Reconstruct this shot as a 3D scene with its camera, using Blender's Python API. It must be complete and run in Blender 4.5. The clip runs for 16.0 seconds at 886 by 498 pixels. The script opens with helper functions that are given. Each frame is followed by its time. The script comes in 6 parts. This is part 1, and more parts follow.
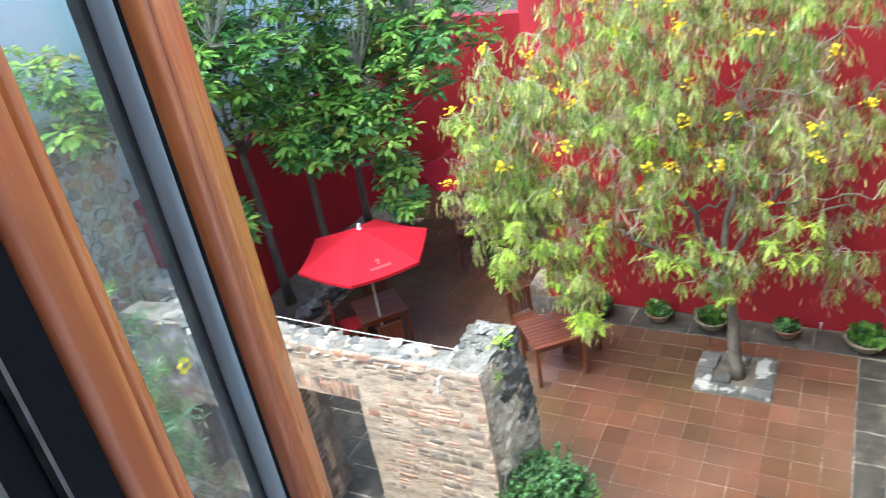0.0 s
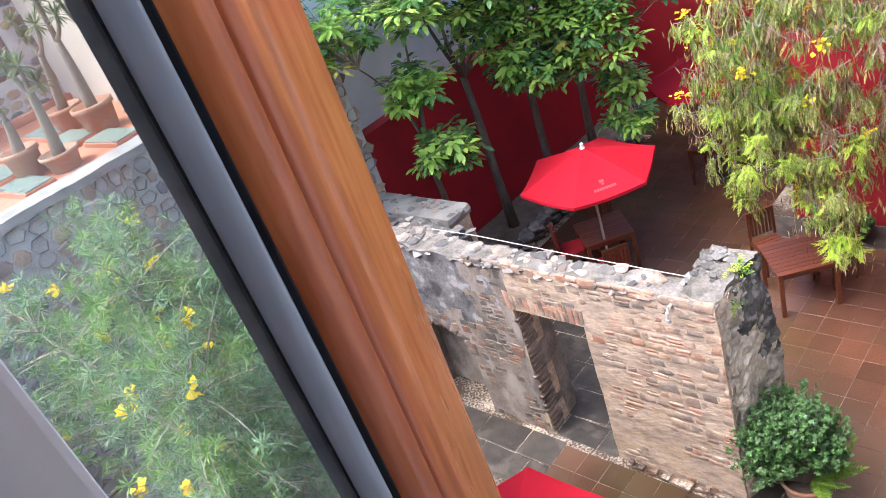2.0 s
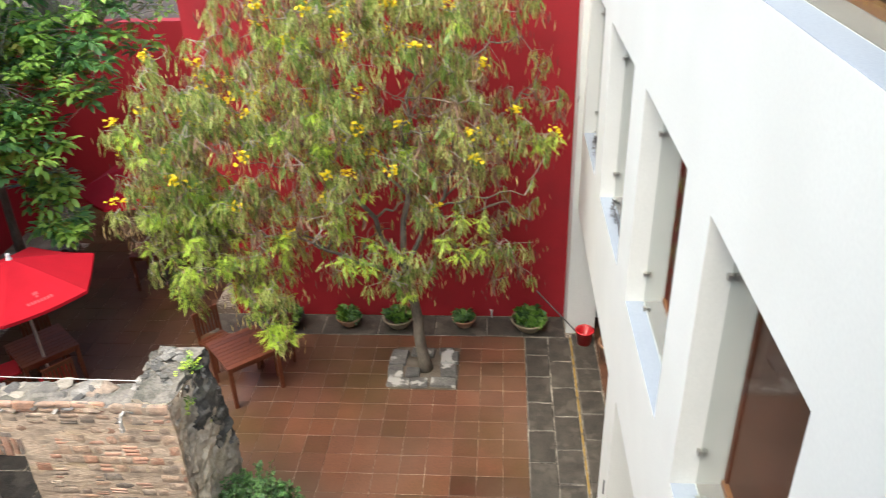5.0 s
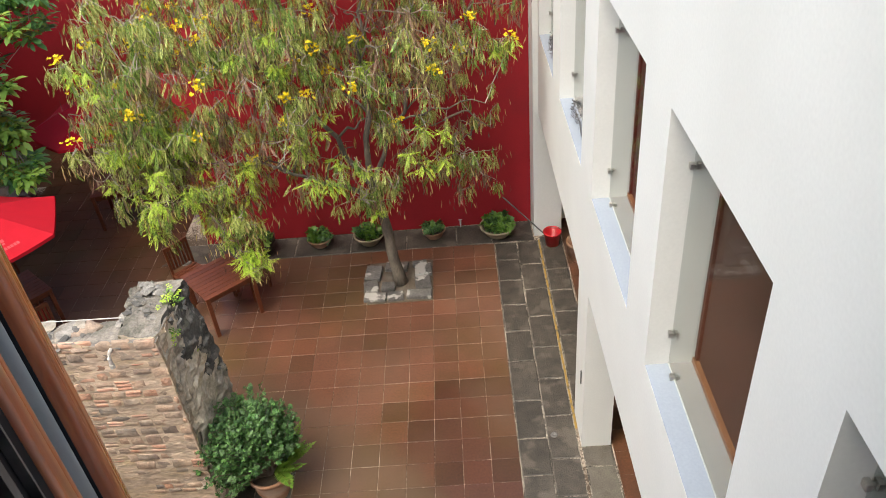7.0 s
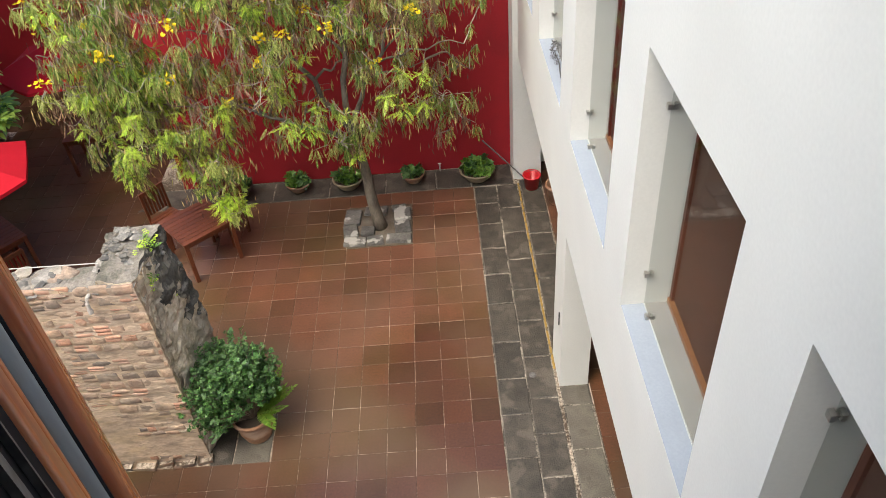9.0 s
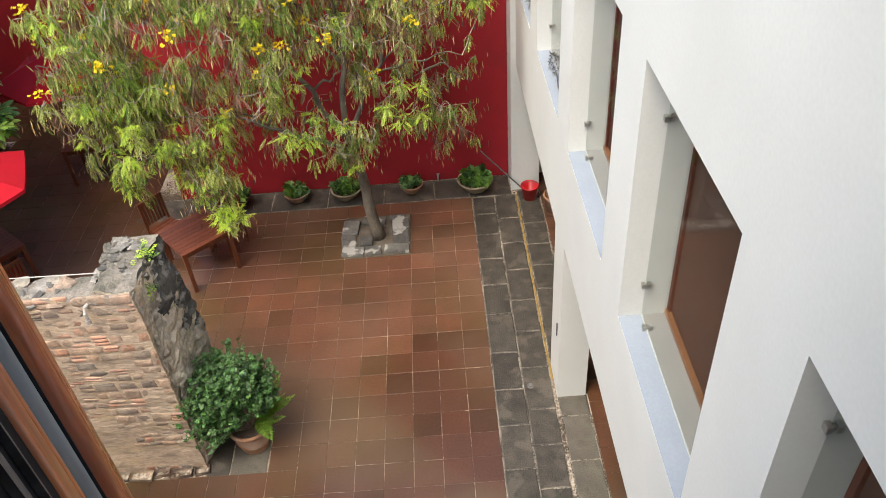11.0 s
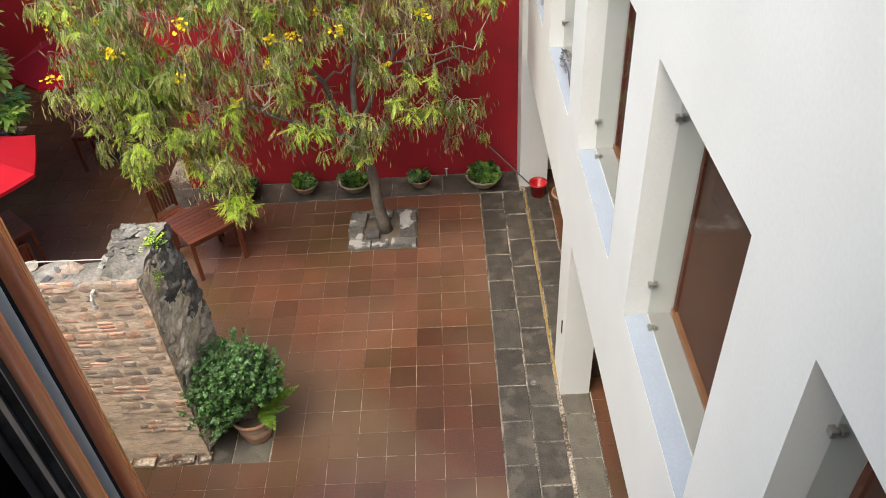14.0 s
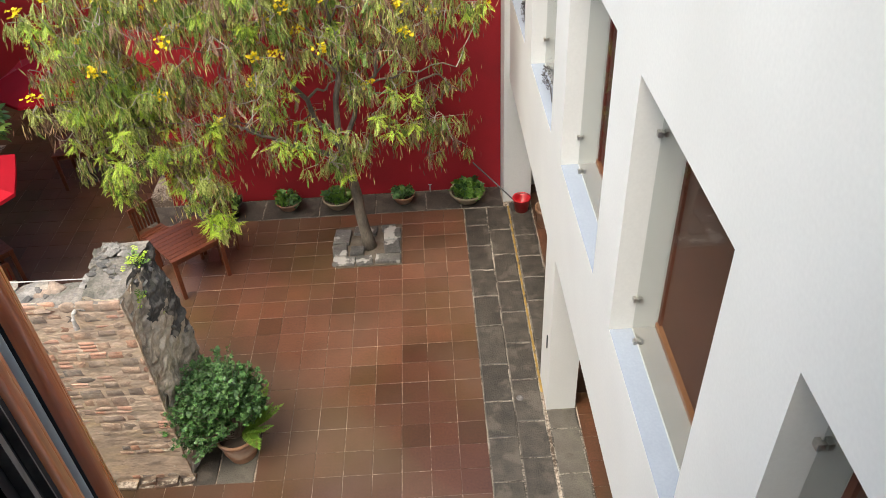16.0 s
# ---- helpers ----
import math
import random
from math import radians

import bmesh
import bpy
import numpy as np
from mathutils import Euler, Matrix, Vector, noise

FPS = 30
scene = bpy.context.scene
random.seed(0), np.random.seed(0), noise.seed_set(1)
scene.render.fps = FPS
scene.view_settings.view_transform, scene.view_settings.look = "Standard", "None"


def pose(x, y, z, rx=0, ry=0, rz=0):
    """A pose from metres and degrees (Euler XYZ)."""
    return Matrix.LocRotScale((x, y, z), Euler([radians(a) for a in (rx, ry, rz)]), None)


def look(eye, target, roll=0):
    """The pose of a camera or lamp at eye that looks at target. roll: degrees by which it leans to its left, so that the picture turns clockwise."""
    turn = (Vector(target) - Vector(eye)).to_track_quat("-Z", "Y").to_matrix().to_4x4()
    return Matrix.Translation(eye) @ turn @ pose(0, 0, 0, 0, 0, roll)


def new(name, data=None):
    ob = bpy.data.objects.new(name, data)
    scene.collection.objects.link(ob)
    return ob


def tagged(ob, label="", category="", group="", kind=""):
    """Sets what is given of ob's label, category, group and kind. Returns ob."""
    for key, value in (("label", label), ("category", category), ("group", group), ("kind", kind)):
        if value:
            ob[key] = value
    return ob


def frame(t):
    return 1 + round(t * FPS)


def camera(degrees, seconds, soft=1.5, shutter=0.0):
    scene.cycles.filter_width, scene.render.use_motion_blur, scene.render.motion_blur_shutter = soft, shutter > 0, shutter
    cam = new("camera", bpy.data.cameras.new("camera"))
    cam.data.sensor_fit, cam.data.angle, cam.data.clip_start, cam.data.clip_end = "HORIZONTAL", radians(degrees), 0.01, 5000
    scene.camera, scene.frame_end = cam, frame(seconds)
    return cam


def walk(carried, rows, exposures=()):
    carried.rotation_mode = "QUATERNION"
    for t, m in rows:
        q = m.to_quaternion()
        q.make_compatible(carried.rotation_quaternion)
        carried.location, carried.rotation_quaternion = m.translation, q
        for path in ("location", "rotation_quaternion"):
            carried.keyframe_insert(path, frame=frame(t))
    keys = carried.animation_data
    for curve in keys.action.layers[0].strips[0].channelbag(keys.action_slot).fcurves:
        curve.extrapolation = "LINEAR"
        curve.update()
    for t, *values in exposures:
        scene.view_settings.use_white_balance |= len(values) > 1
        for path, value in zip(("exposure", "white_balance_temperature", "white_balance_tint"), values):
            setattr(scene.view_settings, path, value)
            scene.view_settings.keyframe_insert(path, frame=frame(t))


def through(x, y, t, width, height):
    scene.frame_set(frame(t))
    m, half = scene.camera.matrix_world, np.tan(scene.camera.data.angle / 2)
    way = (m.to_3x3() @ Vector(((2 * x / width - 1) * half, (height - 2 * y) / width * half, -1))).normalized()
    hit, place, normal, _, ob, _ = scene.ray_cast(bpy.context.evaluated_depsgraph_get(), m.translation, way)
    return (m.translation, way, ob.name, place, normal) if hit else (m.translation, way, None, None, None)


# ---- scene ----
cam = camera(59.7, 16.0, 0.65, 0.4)
PATH = [
    (0, (-0.004, -5.067, 7.802), (-0.92, -3.557, 6.863), -10.2),
    (0.5, (-0.037, -5.003, 7.766), (-1.125, -3.637, 6.804), -15.3),
    (1, (-0.097, -4.92, 7.687), (-1.295, -3.693, 6.657), -18.5),
    (1.5, (-0.136, -4.859, 7.68), (-1.455, -3.739, 6.677), -20.8),
    (2, (-0.153, -4.845, 7.689), (-1.511, -3.752, 6.709), -20.4),
    (2.5, (-0.177, -4.84, 7.682), (-1.553, -3.745, 6.728), -17.9),
    (3, (-0.166, -4.866, 7.736), (-1.545, -3.729, 6.838), -14.8),
    (3.5, (-0.159, -4.888, 7.75), (-1.411, -3.597, 6.875), -11.1),
    (4, (-0.12, -4.928, 7.747), (-1.026, -3.389, 6.847), -6.5),
    (4.5, (-0.046, -4.993, 7.798), (-0.502, -3.292, 6.850), -4.4),
    (5, (-0.024, -5.005, 7.714), (-0.177, -3.271, 6.729), -2.2),
    (5.2, (-0.030, -5.020, 7.722), (-0.128, -3.300, 6.707), -2.1),
    (7.3, (-0.093, -5.135, 7.775), (-0.149, -3.535, 6.576), -6.1),
    (7.5, (-0.092, -5.134, 7.768), (-0.121, -3.547, 6.551), -5.7),
    (8, (-0.085, -5.133, 7.758), (-0.095, -3.583, 6.494), -4.7),
    (8.5, (-0.075, -5.141, 7.755), (-0.102, -3.615, 6.463), -5.1),
    (11, (-0.072, -5.151, 7.771), (-0.092, -3.609, 6.499), -4.8),
    (11.5, (-0.069, -5.157, 7.768), (-0.085, -3.608, 6.503), -4.8),
    (12, (-0.069, -5.159, 7.772), (-0.083, -3.611, 6.505), -4.6),
    (12.5, (-0.07, -5.156, 7.769), (-0.087, -3.61, 6.501), -4.4),
    (13, (-0.071, -5.151, 7.768), (-0.1, -3.612, 6.491), -4.4),
    (13.5, (-0.07, -5.15, 7.769), (-0.106, -3.616, 6.485), -4.1),
    (14, (-0.079, -5.151, 7.768), (-0.116, -3.616, 6.486), -3.8),
    (14.5, (-0.074, -5.148, 7.775), (-0.108, -3.598, 6.512), -4.2),
    (15, (-0.076, -5.146, 7.778), (-0.099, -3.585, 6.528), -3.9),
    (15.5, (-0.079, -5.149, 7.777), (-0.084, -3.587, 6.529), -3.5),
    (16, (-0.087, -5.147, 7.774), (-0.08, -3.588, 6.521), -3.3),
]
EXPOSURES = [(0, 2.38, 5400, -3), (1.0, 2.36, 5400, 0), (1.6, 2.22, 5720, 11), (2.4, 2.16, 6000, 17), (3.0, 2.14, 6350, 21), (3.5, 2.12, 6600, 21), (4.0, 2.06, 5850, 7), (4.5, 1.90, 6050, -4), (4.8, 1.81, 6200, 0), (5.2, 1.60, 6500, 5), (8, 1.53, 6600, 6), (16, 1.51, 6600, 6)]
walk(cam, [(t, look(eye, target, roll)) for t, eye, target, roll in PATH], EXPOSURES)


# ---------------------------------------------------------------- world and light
SUN_ELEV, SUN_AZ = radians(62), radians(222)
world = bpy.data.worlds.new("sky")
scene.world = world
world.use_nodes = True
wn = world.node_tree
sky = wn.nodes.new("ShaderNodeTexSky")
sky.sky_type, sky.sun_disc = "NISHITA", False
sky.sun_elevation, sky.sun_rotation = SUN_ELEV, SUN_AZ
sky.dust_density, sky.air_density, sky.ozone_density = 4.0, 1.0, 1.0
wn.nodes["Background"].inputs["Strength"].default_value = 0.15
wn.links.new(sky.outputs[0], wn.nodes["Background"].inputs["Color"])
sun_data = bpy.data.lights.new("sun", "SUN")
sun_data.energy, sun_data.angle, sun_data.color = 0.80, radians(45), (1.0, 0.965, 0.90)
sun_lamp = new("sun", sun_data)
sun_way = Vector((math.sin(SUN_AZ) * math.cos(SUN_ELEV), math.cos(SUN_AZ) * math.cos(SUN_ELEV), math.sin(SUN_ELEV)))
sun_lamp.matrix_world = look(tuple(sun_way * 30), (0, 0, 0))


# ---------------------------------------------------------------- materials
def material(name, dark, light, rough=0.7, scale=6.0, fine=60.0, bump=0.15, stain=None, stain_scale=1.5, stain_amount=0.5,
             per_object=0.0, per_island=0.0, metal=0.0, specular=0.5, spread=(0.3, 0.7), gloss_var=0.1, stain_edge=(0.48, 0.66), palette=None, stretch=None, sheen=0.0, blotches=()):
    m = bpy.data.materials.new(name)
    m.use_nodes = True
    nt = m.node_tree
    n, l = nt.nodes, nt.links
    b = n["Principled BSDF"]
    co = n.new("ShaderNodeTexCoord")
    geo = n.new("ShaderNodeNewGeometry")
    at = geo.outputs["Position"]
    if stretch:
        mp = n.new("ShaderNodeMapping")
        mp.inputs["Scale"].default_value = stretch
        l.new(at, mp.inputs["Vector"])
        at = mp.outputs[0]

    def tex(s, detail=4.0):
        t = n.new("ShaderNodeTexNoise")
        t.inputs["Scale"].default_value, t.inputs["Detail"].default_value = s, detail
        l.new(at, t.inputs["Vector"])
        return t

    big, small = tex(scale), tex(fine)
    both = n.new("ShaderNodeMath")
    both.operation = "MULTIPLY_ADD"
    both.inputs[1].default_value, both.inputs[2].default_value = 0.45, 0.0
    l.new(small.outputs["Fac"], both.inputs[0])
    add = n.new("ShaderNodeMath")
    add.operation = "MULTIPLY_ADD"
    add.inputs[1].default_value = 0.55
    l.new(big.outputs["Fac"], add.inputs[0])
    l.new(both.outputs[0], add.inputs[2])
    ramp = n.new("ShaderNodeValToRGB")
    ramp.color_ramp.elements[0].position, ramp.color_ramp.elements[1].position = spread
    ramp.color_ramp.elements[0].color = (*dark, 1)
    ramp.color_ramp.elements[1].color = (*light, 1)
    l.new(add.outputs[0], ramp.inputs[0])
    colour = ramp.outputs[0]
    if palette:
        info = n.new("ShaderNodeObjectInfo") if per_island == 0 else None
        source = info.outputs["Random"] if info else geo.outputs["Random Per Island"]
        pr = n.new("ShaderNodeValToRGB")
        pr.color_ramp.interpolation = "CONSTANT"
        while len(pr.color_ramp.elements) < len(palette):
            pr.color_ramp.elements.new(0.5)
        for i, c in enumerate(palette):
            pr.color_ramp.elements[i].position = i / len(palette)
            pr.color_ramp.elements[i].color = (*c, 1)
        l.new(source, pr.inputs[0])
        mix = n.new("ShaderNodeMix")
        mix.data_type, mix.blend_type = "RGBA", "MULTIPLY"
        mix.inputs["Factor"].default_value = 1.0
        l.new(colour, mix.inputs["A"])
        l.new(pr.outputs[0], mix.inputs["B"])
        colour = mix.outputs["Result"]
    elif per_object or per_island:
        info = n.new("ShaderNodeObjectInfo") if per_object else None
        source = info.outputs["Random"] if info else geo.outputs["Random Per Island"]
        amount = per_object or per_island
        rng = n.new("ShaderNodeMapRange")
        rng.inputs["To Min"].default_value, rng.inputs["To Max"].default_value = 1 - amount, 1 + amount
        l.new(source, rng.inputs["Value"])
        hsv = n.new("ShaderNodeHueSaturation")
        l.new(rng.outputs[0], hsv.inputs["Value"])
        l.new(colour, hsv.inputs["Color"])
        colour = hsv.outputs[0]
    for stain, stain_scale, stain_amount in ([(stain, stain_scale, stain_amount)] if stain else []) + list(blotches):
        st = tex(stain_scale, 6.0)
        sr = n.new("ShaderNodeValToRGB")
        sr.color_ramp.elements[0].position, sr.color_ramp.elements[1].position = stain_edge
        l.new(st.outputs["Fac"], sr.inputs[0])
        am = n.new("ShaderNodeMath")
        am.operation = "MULTIPLY"
        am.inputs[1].default_value = stain_amount
        l.new(sr.outputs[0], am.inputs[0])
        mix = n.new("ShaderNodeMix")
        mix.data_type = "RGBA"
        l.new(am.outputs[0], mix.inputs["Factor"])
        l.new(colour, mix.inputs["A"])
        mix.inputs["B"].default_value = (*stain, 1)
        colour = mix.outputs["Result"]
    l.new(colour, b.inputs["Base Color"])
    rr = n.new("ShaderNodeMapRange")
    rr.inputs["To Min"].default_value, rr.inputs["To Max"].default_value = max(0.02, rough - gloss_var), min(1, rough + gloss_var)
    l.new(big.outputs["Fac"], rr.inputs["Value"])
    l.new(rr.outputs[0], b.inputs["Roughness"])
    b.inputs["Metallic"].default_value = metal
    b.inputs["Specular IOR Level"].default_value = specular
    if sheen:
        b.inputs["Sheen Weight"].default_value = sheen
    if bump:
        bp = n.new("ShaderNodeBump")
        bp.inputs["Strength"].default_value, bp.inputs["Distance"].default_value = bump, 0.02
        l.new(add.outputs[0], bp.inputs["Height"])
        l.new(bp.outputs[0], b.inputs["Normal"])
    return m


def leaf_material(name, dark, light, rough=0.45, through=0.35):
    m = bpy.data.materials.new(name)
    m.use_nodes = True
    n, l = m.node_tree.nodes, m.node_tree.links
    b = n["Principled BSDF"]
    geo = n.new("ShaderNodeNewGeometry")
    ramp = n.new("ShaderNodeValToRGB")
    ramp.color_ramp.elements[0].color, ramp.color_ramp.elements[1].color = (*dark, 1), (*light, 1)
    l.new(geo.outputs["Random Per Island"], ramp.inputs[0])
    l.new(ramp.outputs[0], b.inputs["Base Color"])
    b.inputs["Roughness"].default_value = rough
    tr = n.new("ShaderNodeBsdfTranslucent")
    l.new(ramp.outputs[0], tr.inputs["Color"])
    mix = n.new("ShaderNodeMixShader")
    mix.inputs[0].default_value = through
    l.new(b.outputs[0], mix.inputs[1])
    l.new(tr.outputs[0], mix.inputs[2])
    l.new(mix.outputs[0], n["Material Output"].inputs["Surface"])
    return m


def glass_material(name, tint=(0.92, 0.96, 0.95), rough=0.0, most=0.55, least=0.03, steep=4.0, dust=0.0):
    """A thin pane: mostly clear, with more mirror's gloss towards grazing angles, and a smeared film of dust."""
    m = bpy.data.materials.new(name)
    m.use_nodes = True
    n, l = m.node_tree.nodes, m.node_tree.links
    n.remove(n["Principled BSDF"])
    clear, gloss, mix, lw = (n.new("ShaderNodeBsdfTransparent"), n.new("ShaderNodeBsdfGlossy"), n.new("ShaderNodeMixShader"), n.new("ShaderNodeLayerWeight"))
    power, span = n.new("ShaderNodeMath"), n.new("ShaderNodeMapRange")
    clear.inputs[0].default_value = (*tint, 1)
    gloss.inputs["Roughness"].default_value = rough
    power.operation = "POWER"
    power.inputs[1].default_value = steep
    lw.inputs["Blend"].default_value = 0.5
    span.inputs["To Min"].default_value, span.inputs["To Max"].default_value = least, most
    l.new(lw.outputs["Facing"], power.inputs[0])
    l.new(power.outputs[0], span.inputs["Value"])
    l.new(span.outputs[0], mix.inputs[0])
    l.new(clear.outputs[0], mix.inputs[1])
    l.new(gloss.outputs[0], mix.inputs[2])
    last = mix
    if dust:
        geo, smear, amount = n.new("ShaderNodeNewGeometry"), n.new("ShaderNodeTexNoise"), n.new("ShaderNodeMapRange")
        film, coat = n.new("ShaderNodeBsdfDiffuse"), n.new("ShaderNodeMixShader")
        film.inputs["Color"].default_value = (0.78, 0.80, 0.80, 1)
        smear.inputs["Scale"].default_value, smear.inputs["Detail"].default_value = 9.0, 5.0
        amount.inputs["From Min"].default_value, amount.inputs["From Max"].default_value = 0.3, 0.75
        amount.inputs["To Min"].default_value, amount.inputs["To Max"].default_value = dust * 0.6, dust * 1.6
        l.new(geo.outputs["Position"], smear.inputs["Vector"])
        l.new(smear.outputs["Fac"], amount.inputs["Value"])
        l.new(amount.outputs[0], coat.inputs[0])
        l.new(mix.outputs[0], coat.inputs[1])
        l.new(film.outputs[0], coat.inputs[2])
        last = coat
    l.new(last.outputs[0], n["Material Output"].inputs["Surface"])
    return m


M_WHITE = material("white_plaster", (0.645, 0.647, 0.605), (0.715, 0.715, 0.670), 0.8, 1.2, 45, 0.06, stain=(0.60, 0.597, 0.55), stain_scale=0.8, stain_amount=0.25)
# The blue sky light that falls on the sills is put into this colour.
M_SILL = material("sky_tinted_sill", (0.255, 0.29, 0.335), (0.31, 0.35, 0.40), 0.7, 2.0, 60, 0.04, stain=(0.30, 0.33, 0.36), stain_scale=3, stain_amount=0.3)
M_RED = material("red_paint", (0.275, 0.006, 0.012), (0.365, 0.010, 0.018), 0.75, 0.9, 40, 0.08, stain=(0.20, 0.008, 0.013), stain_scale=1.2, stain_amount=0.5)
TILE_TONES = [(1.0, 1.0, 1.0), (1.12, 1.08, 1.04), (0.88, 0.88, 0.88), (1.04, 0.96, 0.90), (1.20, 1.16, 1.12), (0.82, 0.78, 0.76), (1.0, 1.0, 1.0), (1.10, 1.0, 0.92), (0.70, 0.72, 0.64), (0.94, 0.92, 0.92), (1.12, 1.10, 1.06)]
MOSS = [((0.062, 0.056, 0.012), 0.55, 0.42), ((0.165, 0.098, 0.066), 0.42, 0.55)]


def tile_material(name, dark, light, island, gloss=0.55):
    return material(name, dark, light, 0.31 if gloss > 0.4 else 0.45, 0.9, 40, 0.04, stain=(0.040, 0.026, 0.014), stain_scale=0.8, stain_amount=0.6, stain_edge=(0.46, 0.66), palette=TILE_TONES, per_island=island, gloss_var=0.08, specular=gloss, spread=(0.30, 0.72), blotches=MOSS)


M_TILE = tile_material("terracotta_tile", (0.070, 0.031, 0.018), (0.190, 0.084, 0.051), 0.0)
M_TILE_REST = tile_material("terracotta_tile_far", (0.070, 0.031, 0.017), (0.190, 0.084, 0.048), 0.2)
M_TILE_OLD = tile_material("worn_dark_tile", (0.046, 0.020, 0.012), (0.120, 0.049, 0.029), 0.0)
# Serves the worn tiles and also paints the tree shade on the recess floor.
M_TILE_OLD_SHADED = tile_material("worn_and_shaded_tile_far", (0.044, 0.019, 0.010), (0.112, 0.046, 0.024), 0.2, 0.22)
M_GROUT = material("grout", (0.075, 0.052, 0.034), (0.50, 0.42, 0.33), 0.9, 1.5, 30, 0.2, spread=(0.46, 0.62))
M_SLAB = material("basalt_slab", (0.020, 0.017, 0.014), (0.082, 0.070, 0.054), 0.55, 5.0, 60, 0.8, stain=(0.15, 0.128, 0.098), stain_scale=3.3, stain_amount=0.40, stain_edge=(0.54, 0.62), per_object=0.25, spread=(0.34, 0.70))
M_SLAB_PALE = material("pale_slab", (0.070, 0.061, 0.047), (0.205, 0.180, 0.140), 0.8, 6.0, 60, 0.9, stain=(0.055, 0.050, 0.042), stain_scale=3.0, stain_amount=0.6, per_object=0.2)
M_JOINT = material("pale_joint", (0.050, 0.043, 0.034), (0.38, 0.335, 0.27), 0.9, 3.5, 50, 0.3, spread=(0.44, 0.64))
M_YELLOW = material("yellow_line", (0.24, 0.15, 0.025), (0.36, 0.23, 0.05), 0.8, 9, 80, 0.2, stain=(0.09, 0.08, 0.06), stain_scale=9, stain_amount=0.8)
M_MORTAR = material("lime_mortar", (0.38, 0.28, 0.195), (0.74, 0.575, 0.43), 0.95, 4.0, 26, 1.0, stain=(0.34, 0.26, 0.19), stain_scale=1.9, stain_amount=0.55, stretch=(0.8, 0.8, 2.0), blotches=[((0.60, 0.44, 0.25), 2.3, 0.6), ((0.22, 0.18, 0.14), 4.7, 0.5), ((0.13, 0.11, 0.085), 11.0, 0.35)])
M_BLOCK = material("lichened_block", (0.045, 0.042, 0.038), (0.17, 0.16, 0.145), 0.9, 6, 50, 0.7, per_object=0.3, stain=(0.44, 0.42, 0.38), stain_scale=4.0, stain_amount=0.75, stain_edge=(0.54, 0.60))
STONE_COLOURS = [(0.66, 0.36, 0.24), (0.70, 0.50, 0.36), (0.50, 0.41, 0.33), (0.34, 0.30, 0.26), (0.74, 0.58, 0.43), (0.68, 0.40, 0.27), (0.66, 0.50, 0.37), (0.44, 0.37, 0.30), (0.78, 0.63, 0.47), (0.56, 0.45, 0.35), (0.30, 0.27, 0.24)]
M_MASONRY = material("brick_and_stone", (0.42, 0.385, 0.36), (0.92, 0.85, 0.80), 0.92, 6.0, 45, 1.0, palette=STONE_COLOURS, stain=(0.48, 0.28, 0.185), stain_scale=1.7, stain_amount=0.6, blotches=[((0.54, 0.42, 0.31), 5.3, 0.7), ((0.15, 0.125, 0.10), 3.1, 0.55), ((0.10, 0.088, 0.072), 8.5, 0.35)])
M_BRICK = material("orange_brick", (0.38, 0.19, 0.12), (0.60, 0.36, 0.255), 0.92, 7.0, 50, 0.8, per_object=0.25, stain=(0.56, 0.45, 0.36), stain_scale=3.0, stain_amount=0.7)
M_RUBBLE = material("grey_rubble", (0.34, 0.32, 0.30), (0.88, 0.84, 0.79), 0.92, 9.0, 50, 0.9, palette=[(0.50, 0.48, 0.45), (0.27, 0.255, 0.235), (0.60, 0.55, 0.47), (0.20, 0.195, 0.19), (0.40, 0.36, 0.31), (0.54, 0.42, 0.33), (0.33, 0.32, 0.31)], stain=(0.07, 0.067, 0.06), stain_scale=5.4, stain_amount=0.6)
M_DARKROCK = material("weathered_render", (0.030, 0.029, 0.027), (0.155, 0.145, 0.125), 0.95, 5.0, 30, 1.0, stain=(0.34, 0.31, 0.265), stain_scale=6.5, stain_amount=0.6, stain_edge=(0.56, 0.62), blotches=[((0.020, 0.020, 0.020), 3.0, 0.7)])
FIELD_TONES = [(0.36, 0.29, 0.22), (0.50, 0.34, 0.23), (0.26, 0.25, 0.23), (0.58, 0.46, 0.32), (0.38, 0.24, 0.18), (0.32, 0.30, 0.28), (0.52, 0.42, 0.31), (0.30, 0.22, 0.19), (0.22, 0.21, 0.21)]
M_FIELD = material("fieldstone", (0.40, 0.39, 0.37), (1.0, 0.97, 0.93), 0.9, 6.0, 50, 0.8, palette=FIELD_TONES, stain=(0.40, 0.36, 0.29), stain_scale=4, stain_amount=0.25)
M_FIELD_J = material("fieldstone_joined", (0.40, 0.39, 0.37), (1.0, 0.97, 0.93), 0.9, 6.0, 50, 0.6, per_island=1.0, palette=FIELD_TONES, stain=(0.40, 0.36, 0.29), stain_scale=4, stain_amount=0.25)
M_FIELD_MORTAR = material("pale_mortar", (0.36, 0.345, 0.31), (0.56, 0.535, 0.48), 0.95, 5.0, 60, 0.6)
M_CAP = material("cement_cap", (0.20, 0.19, 0.165), (0.38, 0.36, 0.31), 0.9, 3.0, 50, 0.5, stain=(0.14, 0.13, 0.115), stain_scale=2.4, stain_amount=0.6)
M_WOOD = material("orange_varnished_wood", (0.60, 0.165, 0.042), (0.95, 0.345, 0.110), 0.28, 3.0, 22, 0.05, stain=(0.38, 0.075, 0.024), stain_scale=3.0, stain_amount=0.85, stain_edge=(0.50, 0.62), stretch=(6.0, 6.0, 0.6), spread=(0.38, 0.62))
M_TABLE = material("red_stained_wood", (0.088, 0.023, 0.010), (0.185, 0.054, 0.022), 0.42, 8.0, 60, 0.08, per_object=0.15, stretch=(3, 3, 3))
